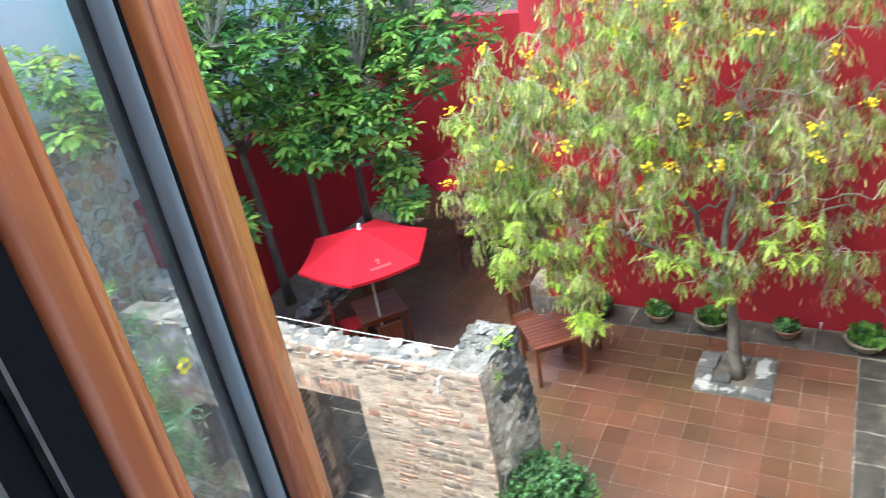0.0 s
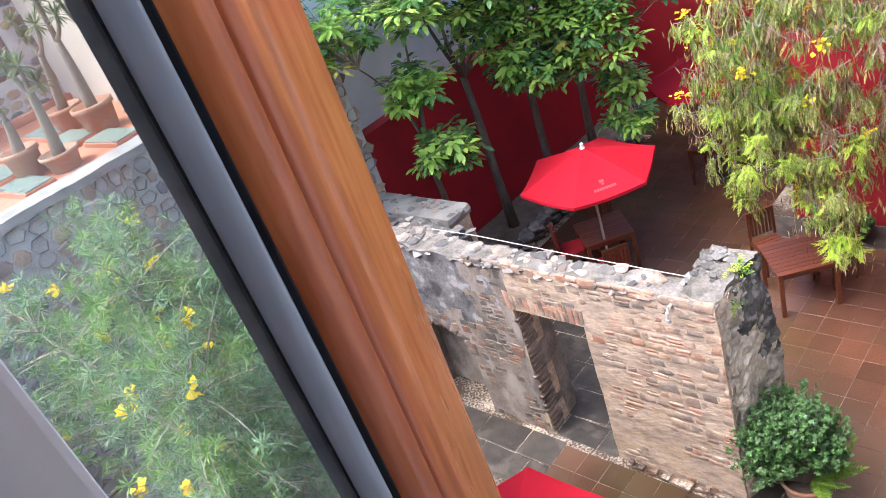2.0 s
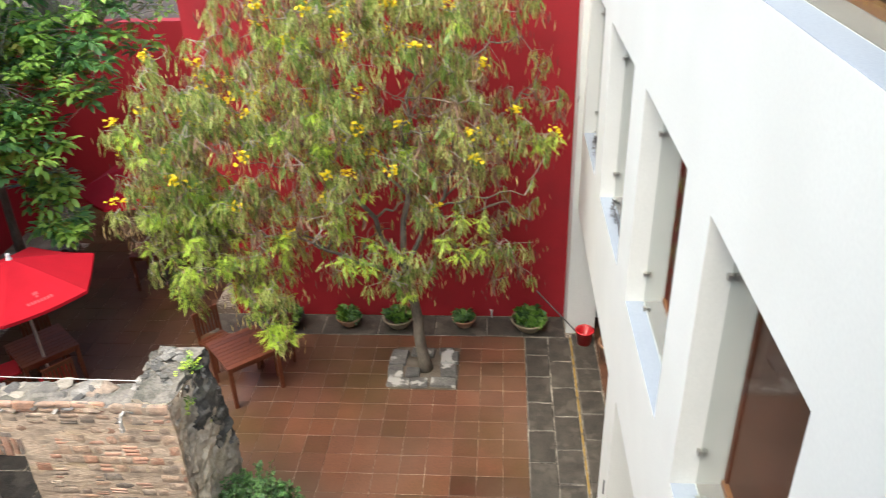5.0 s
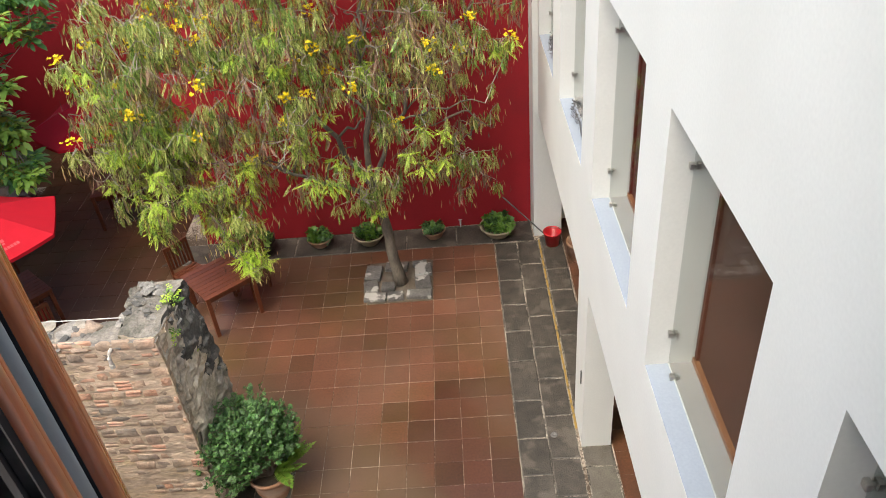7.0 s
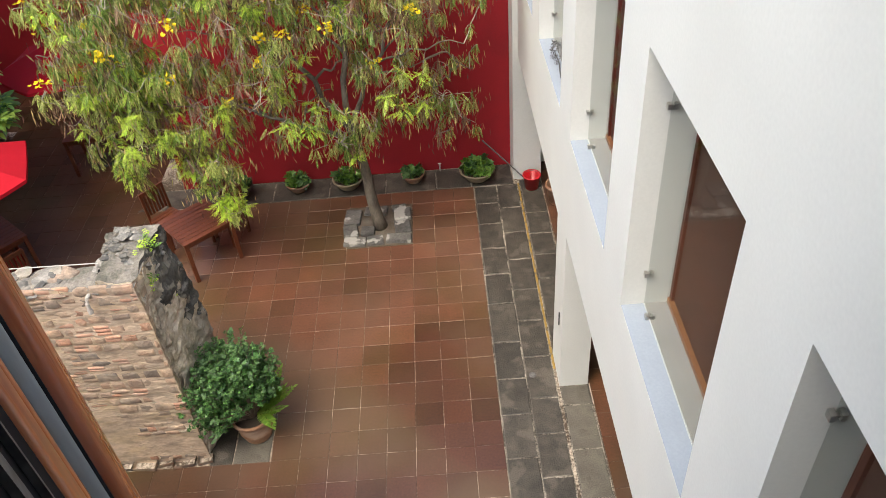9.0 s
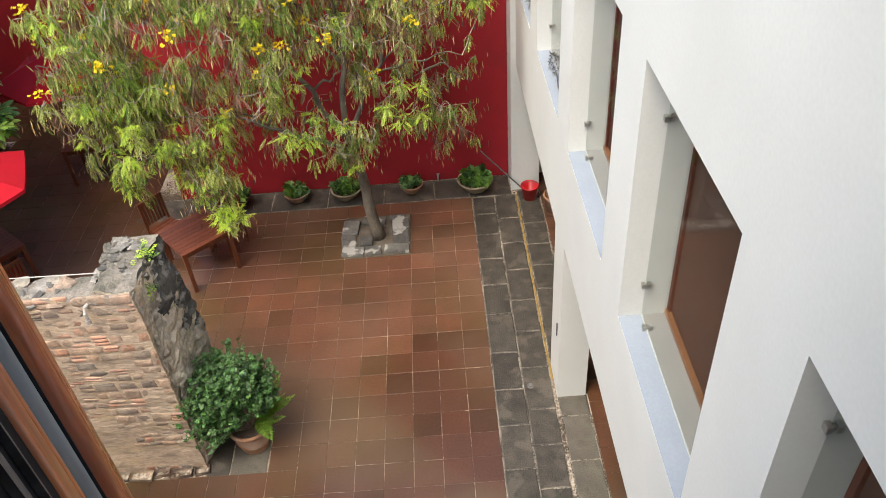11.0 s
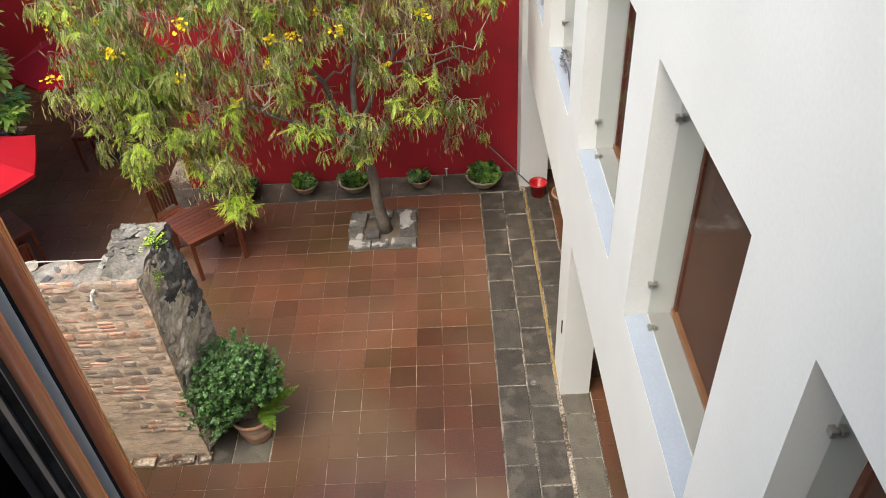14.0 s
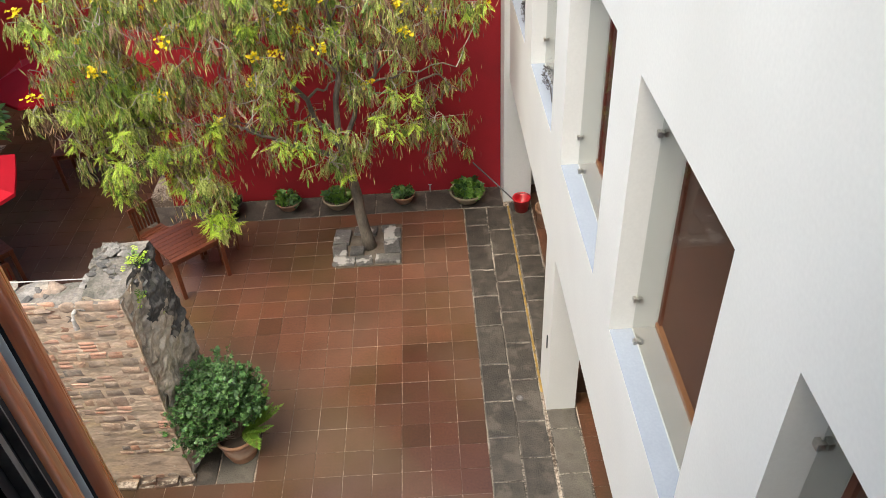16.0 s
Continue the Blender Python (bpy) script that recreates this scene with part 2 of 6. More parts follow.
M_SPACER = material("dark_spacer", (0.075, 0.070, 0.068), (0.21, 0.195, 0.185), 0.6, 30, 90, 0.05, spread=(0.4, 0.7))
M_GASKET = material("black_rubber", (0.014, 0.015, 0.019), (0.026, 0.028, 0.034), 0.8, 30, 90, 0.05, specular=0.2)
M_BEAD = material("grey_aluminium", (0.42, 0.475, 0.52), (0.52, 0.58, 0.62), 0.42, 9, 80, 0.03, metal=0.2, stretch=(3, 3, 0.5))
M_BLACK = material("dark_window_frame", (0.0025, 0.003, 0.006), (0.004, 0.005, 0.010), 0.7, 8, 60, 0.02, specular=0.1)
M_BROWN = material("brown_backing", (0.078, 0.034, 0.022), (0.122, 0.056, 0.036), 0.6, 2.2, 70, 0.05, stain=(0.075, 0.038, 0.028), stain_scale=1.5, stain_amount=0.5)
M_STEEL = material("brushed_steel", (0.42, 0.41, 0.38), (0.62, 0.60, 0.56), 0.35, 20, 120, 0.03, metal=1.0)
M_UMB = material("red_canvas", (0.426, 0.007, 0.017), (0.517, 0.011, 0.025), 0.85, 4, 120, 0.05, specular=0.2)
M_UMB_MARK = material("pale_print", (0.50, 0.05, 0.06), (0.56, 0.08, 0.085), 0.8, 20, 90, 0.0)
M_POLE = material("pale_pole", (0.42, 0.36, 0.30), (0.56, 0.50, 0.43), 0.5, 9, 60, 0.05)
M_FINIAL = material("white_finial", (0.75, 0.73, 0.70), (0.85, 0.83, 0.8), 0.4, 9, 60, 0.0)
M_CLOTH = material("red_seat_cloth", (0.34, 0.008, 0.014), (0.46, 0.014, 0.024), 0.85, 9, 120, 0.1)
M_CLAY = material("clay_pot", (0.26, 0.125, 0.065), (0.42, 0.23, 0.135), 0.85, 5, 60, 0.2, stain=(0.40, 0.34, 0.27), stain_scale=4, stain_amount=0.5)
M_BOWL = material("stone_bowl", (0.20, 0.155, 0.095), (0.34, 0.27, 0.18), 0.85, 6, 60, 0.25, stain=(0.10, 0.11, 0.05), stain_scale=5, stain_amount=0.5)
M_BOWL_DARK = material("dark_bowl", (0.03, 0.028, 0.025), (0.07, 0.062, 0.055), 0.7, 6, 60, 0.2)
M_SOIL = material("soil", (0.035, 0.024, 0.016), (0.075, 0.052, 0.035), 0.95, 12, 80, 0.6)
M_BUCKET = material("red_plastic", (0.48, 0.008, 0.014), (0.58, 0.012, 0.02), 0.35, 5, 60, 0.0)
M_STICK = material("dark_stick", (0.05, 0.048, 0.05), (0.10, 0.095, 0.09), 0.6, 9, 60, 0.0)
M_BARK = material("grey_bark", (0.08, 0.064, 0.047), (0.22, 0.185, 0.14), 0.9, 8, 50, 0.9, stain=(0.05, 0.045, 0.035), stain_scale=5, stain_amount=0.6, stretch=(1, 1, 0.35))
M_TWIG = material("brown_twig", (0.12, 0.085, 0.06), (0.22, 0.16, 0.12), 0.85, 12, 60, 0.2)
M_TWIG_PALE = material("pale_twig", (0.26, 0.22, 0.17), (0.40, 0.35, 0.28), 0.85, 12, 60, 0.2)
M_ROOF = material("terrace_tile", (0.38, 0.13, 0.065), (0.56, 0.25, 0.14), 0.8, 3, 50, 0.2, stain=(0.30, 0.16, 0.10), stain_scale=2, stain_amount=0.5)
M_SKYLIGHT = material("frosted_skylight", (0.13, 0.19, 0.155), (0.22, 0.28, 0.235), 0.3, 4, 40, 0.02)
M_CREAM = material("cream_plaster", (0.56, 0.51, 0.40), (0.65, 0.60, 0.48), 0.85, 1.3, 40, 0.08, stain=(0.50, 0.455, 0.36), stain_scale=0.9, stain_amount=0.3)
M_GREYWALL = material("pale_blue_plaster", (0.56, 0.62, 0.64), (0.66, 0.72, 0.74), 0.85, 1.3, 40, 0.08, stain=(0.50, 0.55, 0.56), stain_scale=0.9, stain_amount=0.4)
M_DARK = material("dark_vent", (0.02, 0.02, 0.02), (0.05, 0.05, 0.05), 0.6, 9, 60, 0.0)
M_FRAME_RED = material("reddish_window_wood", (0.085, 0.022, 0.012), (0.145, 0.040, 0.021), 0.5, 6, 50, 0.05)
M_PIPE = material("white_pipe", (0.36, 0.33, 0.29), (0.54, 0.51, 0.46), 0.5, 9, 60, 0.05)
M_RAIL = material("brown_varnished_rail", (0.24, 0.105, 0.045), (0.40, 0.185, 0.085), 0.45, 5, 50, 0.05)
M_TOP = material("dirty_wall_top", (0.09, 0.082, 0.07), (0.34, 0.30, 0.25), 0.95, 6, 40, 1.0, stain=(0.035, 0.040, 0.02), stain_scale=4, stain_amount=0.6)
M_MORTAR_OLD = material("dark_old_mortar", (0.15, 0.125, 0.10), (0.36, 0.30, 0.25), 0.95, 3.0, 26, 1.0, stain=(0.08, 0.072, 0.062), stain_scale=1.6, stain_amount=0.7, stretch=(1.6, 1.6, 0.9), blotches=[((0.40, 0.36, 0.31), 3.0, 0.5)])
M_PAINT = material("bright_white_paint", (0.74, 0.745, 0.74), (0.83, 0.83, 0.82), 0.6, 1.5, 45, 0.06, stain=(0.66, 0.66, 0.64), stain_scale=2.2, stain_amount=0.3)
M_INNER = material("beige_inner_sill", (0.33, 0.285, 0.24), (0.42, 0.37, 0.315), 0.6, 3.0, 60, 0.04)
M_PIER = material("flaking_beige_render", (0.30, 0.245, 0.18), (0.74, 0.63, 0.48), 0.95, 4.5, 26, 1.0, stain=(0.10, 0.09, 0.075), stain_scale=3.4, stain_amount=0.6, stain_edge=(0.52, 0.62), blotches=[((0.62, 0.56, 0.47), 6.0, 0.4)])
M_LICHEN = material("lichened_rubble_face", (0.07, 0.068, 0.068), (0.30, 0.285, 0.275), 0.95, 5.0, 30, 1.0, stain=(0.46, 0.43, 0.41), stain_scale=5.0, stain_amount=0.6, stain_edge=(0.54, 0.62), blotches=[((0.03, 0.03, 0.03), 2.6, 0.7)])
M_EARTH = material("planting_bed_earth", (0.06, 0.045, 0.03), (0.14, 0.11, 0.08), 0.95, 5, 60, 0.6, stain=(0.18, 0.16, 0.13), stain_scale=4, stain_amount=0.5)
M_LEAF_MID = leaf_material("feathery_leaf", (0.060, 0.135, 0.026), (0.36, 0.50, 0.10))
M_LEAF_OLIVE = leaf_material("olive_leaf", (0.18, 0.23, 0.045), (0.66, 0.70, 0.22))
M_LEAF_DRY = leaf_material("dry_leaf", (0.17, 0.095, 0.060), (0.36, 0.235, 0.145), 0.7, 0.25)
M_LEAF_NEW = leaf_material("fresh_leaf", (0.32, 0.52, 0.045), (0.64, 0.78, 0.10))
M_POD = leaf_material("dry_pod", (0.30, 0.17, 0.075), (0.66, 0.56, 0.22), 0.7, 0.25)
M_POD_DARK = leaf_material("purple_brown_pod", (0.075, 0.035, 0.028), (0.22, 0.105, 0.075), 0.7, 0.2)
M_FLOWER = leaf_material("yellow_flower", (0.80, 0.58, 0.008), (0.90, 0.74, 0.03), 0.6, 0.3)
M_LEAF_BROAD = leaf_material("broad_leaf", (0.055, 0.150, 0.046), (0.20, 0.40, 0.105))
M_LEAF_BROAD_LIGHT = leaf_material("light_broad_leaf", (0.22, 0.42, 0.070), (0.48, 0.68, 0.13))
M_LEAF_YELLOW = leaf_material("yellowing_leaf", (0.24, 0.26, 0.04), (0.44, 0.42, 0.10))
M_LEAF_DARK = leaf_material("dark_glossy_leaf", (0.026, 0.070, 0.020), (0.115, 0.225, 0.060), 0.5, 0.2)
M_LEAF_NEW_SOFT = leaf_material("young_fern_leaf", (0.15, 0.30, 0.035), (0.30, 0.46, 0.08))
M_LEAF_FERN = leaf_material("fern_leaf", (0.10, 0.22, 0.03), (0.20, 0.34, 0.06))
M_LEAF_NEEDLE = leaf_material("narrow_leaf", (0.045, 0.110, 0.050), (0.22, 0.36, 0.15))
M_LEAF_YUCCA = leaf_material("yucca_leaf", (0.070, 0.105, 0.038), (0.20, 0.24, 0.085))
M_YUCCA_STEM = material("grey_yucca_stem", (0.14, 0.12, 0.085), (0.28, 0.245, 0.175), 0.9, 10, 60, 0.5, stretch=(1, 1, 2.5))
M_PANE = glass_material("clear_pane", (0.88, 0.90, 0.89), 0.0, 0.45)
M_PANE_NEAR = glass_material("window_pane", (0.97, 0.99, 0.98), 0.0, 0.50, 0.02, 4.0, 0.045)


# ---------------------------------------------------------------- mesh helpers
def thing(name, label="", category="", at=(0, 0, 0), turn=0.0, group="", kind=""):
    e = new(name)
    e.empty_display_size = 0.2
    e.matrix_world = pose(*at, 0, 0, turn)
    return tagged(e, label, category, group, kind)


def to_mesh(name, bm, mats, smooth=False):
    me = bpy.data.meshes.new(name)
    bmesh.ops.recalc_face_normals(bm, faces=bm.faces)
    bm.to_mesh(me)
    bm.free()
    for m in (mats if isinstance(mats, (list, tuple)) else [mats]):
        me.materials.append(m)
    if smooth:
        me.polygons.foreach_set("use_smooth", [True] * len(me.polygons))
    return me


def part(name, bm, mats, parent=None, label="", smooth=False):
    ob = new(name, to_mesh(name, bm, mats, smooth))
    if parent:
        ob.parent = parent
    return tagged(ob, label)


def piece(name, me, parent, m):
    ob = new(name, me)
    ob.parent = parent
    ob.matrix_local = m
    return ob


def box(bm, a, b, bevel=0.0, m=None):
    """A box from corner a to corner b."""
    c = [(a[i] + b[i]) / 2 for i in range(3)]
    s = [abs(b[i] - a[i]) for i in range(3)]
    made = bmesh.ops.create_cube(bm, size=1.0)["verts"]
    bmesh.ops.transform(bm, matrix=(m or Matrix()) @ Matrix.Translation(c) @ Matrix.Diagonal((*s, 1)), verts=made)
    if bevel:
        edges = list({e for v in made for e in v.link_edges})
        bmesh.ops.bevel(bm, geom=edges, offset=bevel, segments=2, affect="EDGES", profile=0.6)
    return made


def box_bm(a, b, bevel=0.0, m=None):
    bm = bmesh.new()
    box(bm, a, b, bevel, m)
    return bm


def tube(bm, points, radii, sides=7, caps=True):
    rings = []
    points = [Vector(p) for p in points]
    for i, p in enumerate(points):
        d = (points[min(i + 1, len(points) - 1)] - points[max(i - 1, 0)]).normalized()
        u = d.cross(Vector((0.31, 0.87, 0.38))).normalized()
        v = d.cross(u)
        rings.append([bm.verts.new(p + (u * math.cos(k * 2 * math.pi / sides) + v * math.sin(k * 2 * math.pi / sides)) * radii[i]) for k in range(sides)])
    for r0, r1 in zip(rings, rings[1:]):
        for k in range(sides):
            bm.faces.new((r0[k], r0[(k + 1) % sides], r1[(k + 1) % sides], r1[k]))
    if caps:
        bm.faces.new(rings[0][::-1])
        bm.faces.new(rings[-1])


def curve_points(a, b, bow, n):
    a, b = Vector(a), Vector(b)
    m = (a + b) / 2 + Vector(bow)
    return [(1 - t) ** 2 * a + 2 * t * (1 - t) * m + t * t * b for t in [i / n for i in range(n + 1)]]


def lathe(bm, profile, sides=28, at=(0, 0, 0)):
    """A turned body from (radius, height) pairs."""
    rings = []
    for r, z in profile:
        if r < 1e-5:
            rings.append([bm.verts.new((at[0], at[1], at[2] + z))])
        else:
            rings.append([bm.verts.new((at[0] + r * math.cos(k * 2 * math.pi / sides), at[1] + r * math.sin(k * 2 * math.pi / sides), at[2] + z)) for k in range(sides)])
    for r0, r1 in zip(rings, rings[1:]):
        for k in range(sides):
            k2 = (k + 1) % sides
            if len(r0) == 1 and len(r1) > 1:
                bm.faces.new((r0[0], r1[k2], r1[k]))
            elif len(r1) == 1 and len(r0) > 1:
                bm.faces.new((r0[k], r0[k2], r1[0]))
            elif len(r0) > 1:
                bm.faces.new((r0[k], r0[k2], r1[k2], r1[k]))


def grid_wall(us, ws, hollow, put, thick):
    """A wall as one clean shell: cells between the cuts us and ws, but for the hollow ones. put(u, w, d) gives the place."""
    bm = bmesh.new()
    made = {}

    def vert(u, w, d):
        key = (round(u, 4), round(w, 4), round(d, 4))
        if key not in made:
            made[key] = bm.verts.new(put(u, w, d))
        return made[key]

    nu, nw = len(us) - 1, len(ws) - 1

    def solid(i, j):
        if not (0 <= i < nu and 0 <= j < nw):
            return False
        cu, cw = (us[i] + us[i + 1]) / 2, (ws[j] + ws[j + 1]) / 2
        return not any(a < cu < b and c < cw < d for a, b, c, d in hollow)

    for i in range(nu):
        for j in range(nw):
            if not solid(i, j):
                continue
            u0, u1, w0, w1 = us[i], us[i + 1], ws[j], ws[j + 1]
            bm.faces.new([vert(u0, w0, 0), vert(u1, w0, 0), vert(u1, w1, 0), vert(u0, w1, 0)])
            bm.faces.new([vert(u0, w0, thick), vert(u0, w1, thick), vert(u1, w1, thick), vert(u1, w0, thick)])
            for di, dj, e in ((-1, 0, ((u0, w0), (u0, w1))), (1, 0, ((u1, w0), (u1, w1))), (0, -1, ((u0, w0), (u1, w0))), (0, 1, ((u0, w1), (u1, w1)))):
                if not solid(i + di, j + dj):
                    (a, b), (c, d) = e
                    bm.faces.new([vert(a, b, 0), vert(c, d, 0), vert(c, d, thick), vert(a, b, thick)])
    return bm


def cloud_mesh(name, tv, tf, places, turns, sizes, index, mats, parent, label=""):
    """Many copies of one small leaf, flower or pod joined into one mesh. tv: its points, tf: its quads."""
    tv, tf = np.asarray(tv, float), np.asarray(tf, int)
    k, nv = len(places), len(tv)
    v = np.einsum("nij,vj->nvi", turns, tv) * np.asarray(sizes)[:, None, None] + np.asarray(places)[:, None, :]
    f = tf[None] + (np.arange(k) * nv)[:, None, None]
    me = bpy.data.meshes.new(name)
    nf, w = k * len(tf), tf.shape[1]
    me.vertices.add(k * nv)
    me.vertices.foreach_set("co", v.reshape(-1))
    me.loops.add(nf * w)
    me.loops.foreach_set("vertex_index", f.reshape(-1).astype(np.int32))
    me.polygons.add(nf)
    me.polygons.foreach_set("loop_start", (np.arange(nf) * w).astype(np.int32))
    me.polygons.foreach_set("material_index", np.repeat(np.asarray(index, np.int32), len(tf)))
    me.update(calc_edges=True)
    for m in mats:
        me.materials.append(m)
    ob = new(name, me)
    ob.parent = parent
    return tagged(ob, label, kind="stuff")


def facing(ways, ups):
    """Turns whose x axis lies along each way and whose z axis leans to each up."""
    x = ways / np.linalg.norm(ways, axis=1, keepdims=True)
    y = np.cross(ups, x)
    y /= np.linalg.norm(y, axis=1, keepdims=True) + 1e-9
    z = np.cross(x, y)
    return np.stack([x, y, z], axis=2)


def rock_mesh(name, seed, mats, flat=0.7, cuts=2):
    bm = bmesh.new()
    bmesh.ops.create_icosphere(bm, subdivisions=cuts, radius=0.5)
    r = random.Random(seed)
    for v in bm.verts:
        v.co *= 0.9 + 0.5 * noise.noise(v.co * 2.6 + Vector((seed, 0, 0))) + 0.10 * r.random()
        v.co.z *= flat
    return to_mesh(name, bm, mats)


def shard_mesh(name, seed, mats, flat=0.6, points=18):
    """An angular broken stone: the hull of scattered points."""
    r = random.Random(seed)
    bm = bmesh.new()
    for _ in range(points):
        v = Vector((r.gauss(0, 1), r.gauss(0, 1), r.gauss(0, 1))).normalized() * r.uniform(0.42, 0.56)
        bm.verts.new((v.x, v.y, max(-0.42, min(0.36, v.z)) * flat))
    bmesh.ops.convex_hull(bm, input=list(bm.verts))
    bmesh.ops.delete(bm, geom=[v for v in bm.verts if not v.link_faces], context="VERTS")
    bmesh.ops.bevel(bm, geom=list(bm.edges), offset=0.025, segments=1, affect="EDGES", clamp_overlap=True)
    return to_mesh(name, bm, mats)


def stone_mesh(name, seed, mats, depth=1.0, corners=4, soft=0.10, smooth=True):
    """A rough-hewn facing stone of unit size in x and z, its front towards -y."""
    r = random.Random(seed)
    bm = bmesh.new()
    ring = []
    if corners == 4:
        for sx, sz in ((-1, -1), (1, -1), (1, 1), (-1, 1)):
            ring.append((0.5 * sx * (1 - soft * r.random()), 0.5 * sz * (1 - soft * 1.6 * r.random())))
        pts = []
        for (ax, az), (bx, bz) in zip(ring, ring[1:] + ring[:1]):
            pts.append((ax, az))
            pts.append(((ax + bx) / 2 * (1 + 0.04 * r.uniform(-1, 1)), (az + bz) / 2 * (1 + 0.07 * r.uniform(-1, 1))))
    else:
        pts = [(0.5 * math.cos(k * 2 * math.pi / corners) * r.uniform(0.82, 1.08), 0.5 * math.sin(k * 2 * math.pi / corners) * r.uniform(0.82, 1.08)) for k in range(corners)]
    back = [bm.verts.new((x, 0.5 * depth, z)) for x, z in pts]
    mid = [bm.verts.new((x, -0.25 * depth, z)) for x, z in pts]
    front = [bm.verts.new((x * 0.88, -0.5 * depth * r.uniform(0.8, 1.1), z * 0.84)) for x, z in pts]
    n = len(pts)
    for a, b in ((back, mid), (mid, front)):
        for k in range(n):
            bm.faces.new((a[k], a[(k + 1) % n], b[(k + 1) % n], b[k]))
    c = bm.verts.new((0, -0.55 * depth, 0))
    for k in range(n):
        bm.faces.new((front[k], front[(k + 1) % n], c))
    return to_mesh(name, bm, mats, smooth)


def join_pieces(name, items, mats, parent, label=""):
    """Small pieces joined into one mesh; items are (mesh, matrix)."""
    vs, fs, base = [], [], 0
    for me, m in items:
        co = np.empty(len(me.vertices) * 3)
        me.vertices.foreach_get("co", co)
        co = co.reshape(-1, 3) @ np.array(m.to_3x3()).T + np.array(m.translation)
        vs.append(co)
        fs.extend([[i + base for i in p.vertices] for p in me.polygons])
        base += len(co)
    me = bpy.data.meshes.new(name)
    me.from_pydata(np.concatenate(vs).tolist(), [], fs)
    me.materials.append(mats)
    ob = new(name, me)
    ob.parent = parent
    return tagged(ob, label, kind="stuff")


def rough_box(a, b, step, amp, scale=2.0, round_=0.0):
    """A block of weathered masonry: a finely cut box with an uneven skin."""
    bm = bmesh.new()
    n = [max(2, round(abs(b[i] - a[i]) / step)) for i in range(3)]
    made = {}
    mid = Vector([(a[i] + b[i]) / 2 for i in range(3)])

    def vert(i, j, k):
        if (i, j, k) not in made:
            t = (i / n[0], j / n[1], k / n[2])
            p = Vector([a[q] + (b[q] - a[q]) * t[q] for q in range(3)])
            edge = sum(1 for q in range(3) if t[q] in (0.0, 1.0))
            if round_ and edge > 1:
                p += (mid - p).normalized() * round_ * (edge - 1)
            d = noise.noise_vector(p * scale) + 0.5 * noise.noise_vector(p * scale * 3.1) + 0.25 * noise.noise_vector(p * scale * 8.3)
            p += d * amp
            made[(i, j, k)] = bm.verts.new(p)
        return made[(i, j, k)]

    for q in range(3):
        r, s = (q + 1) % 3, (q + 2) % 3
        for side in (0, n[q]):
            for i in range(n[r]):
                for j in range(n[s]):
                    def at(di, dj):
                        idx = [0, 0, 0]
                        idx[q], idx[r], idx[s] = side, i + di, j + dj
                        return vert(*idx)
                    bm.faces.new((at(0, 0), at(1, 0), at(1, 1), at(0, 1)))
    return bm


def structure(name, bm, mats, label, smooth=False):
    return tagged(part(name, bm, mats, None, "", smooth), label, name.split("_")[0], kind="structure")


# ---------------------------------------------------------------- the large structure
FX = 1.134          # face of the white wing
DEEP = 0.358
SOUTH = -4.95       # outer face of the building that the camera leans out of
WINDOWS = [(-2.70, -1.08), (-0.45, 1.19), (1.82, 3.44), (4.05, 5.55), (-4.85, -3.38)]
WIN_Z = [(3.64, 5.71), (6.93, 9.1)]

bm = bmesh.new()
g = [bm.verts.new(p) for p in ((-150, -150, -0.06), (150, -150, -0.06), (150, 150, -0.06), (-150, 150, -0.06))]
bm.faces.new(g)
structure("ground", bm, M_SOIL, "bare ground under and around the courtyard")

bm = box_bm((-10.0, -4.94, -0.05), (1.10, 10.5, -0.006))
structure("floor_bed", bm, M_GROUT, "pale grout bed between the courtyard tiles")

holes = [(a, b, c, d) for a, b in WINDOWS for c, d in WIN_Z] + [(-4.9, 1.155, -1, 2.45), (1.73, 5.72, -1, 2.34)]
us = sorted({-4.94, 5.72, *[h[0] for h in holes], *[h[1] for h in holes]})
ws = sorted({0.0, 10.0, *[h[2] for h in holes if h[2] > 0], *[h[3] for h in holes]})
east = structure("wall_east", grid_wall(us, ws, holes, lambda u, w, d: (FX + d, u, w), DEEP), M_WHITE, "smooth white plastered wing with deep window openings")
structure("wall_end", box_bm((1.05, 5.722, 0), (1.52, 6.5, 10), 0.01), M_WHITE, "white plastered end pier beside the red wall")
structure("wall_passage", box_bm((3.6, -4.94, 0), (3.8, 6.5, 10)), M_WHITE, "white inner wall of the covered passage")
structure("wall_passage_end", box_bm((1.524, 6.2, 0), (3.596, 6.5, 10)), M_WHITE, "white end wall of the covered passage")
structure("ceiling_passage", box_bm((1.518, -4.94, 2.6), (3.596, 6.196, 2.9)), M_WHITE, "white ceiling of the covered passage")
# Out of view: added to keep light from leaking into the hollow wing.
structure("roof_east", box_bm((1.10, -4.94, 10.004), (3.8, 6.5, 10.2)), M_WHITE, "unseen roof slab that closes the white wing's shell")
structure("floor_passage", box_bm((1.10, -4.94, -0.05), (3.6, 6.2, -0.006)), M_GROUT, "grout bed of the passage floor")

structure("wall_north", box_bm((-4.75, 6.2, 0), (1.046, 6.5, 7.4), 0.01), M_RED, "tall red painted courtyard wall")
structure("wall_recess", box_bm((-4.75, 6.504, 0), (-4.45, 10.5, 5.2)), M_RED, "red side wall of the shaded recess")
structure("wall_recess_back", box_bm((-10.3, 10.504, 0), (-4.45, 10.8, 4.2)), M_RED, "red back wall of the shaded recess")
structure("wall_west", box_bm((-10.3, 2.2, 0), (-10.0, 10.5, 3.35), 0.01), M_RED, "dark red painted garden wall behind the trees")

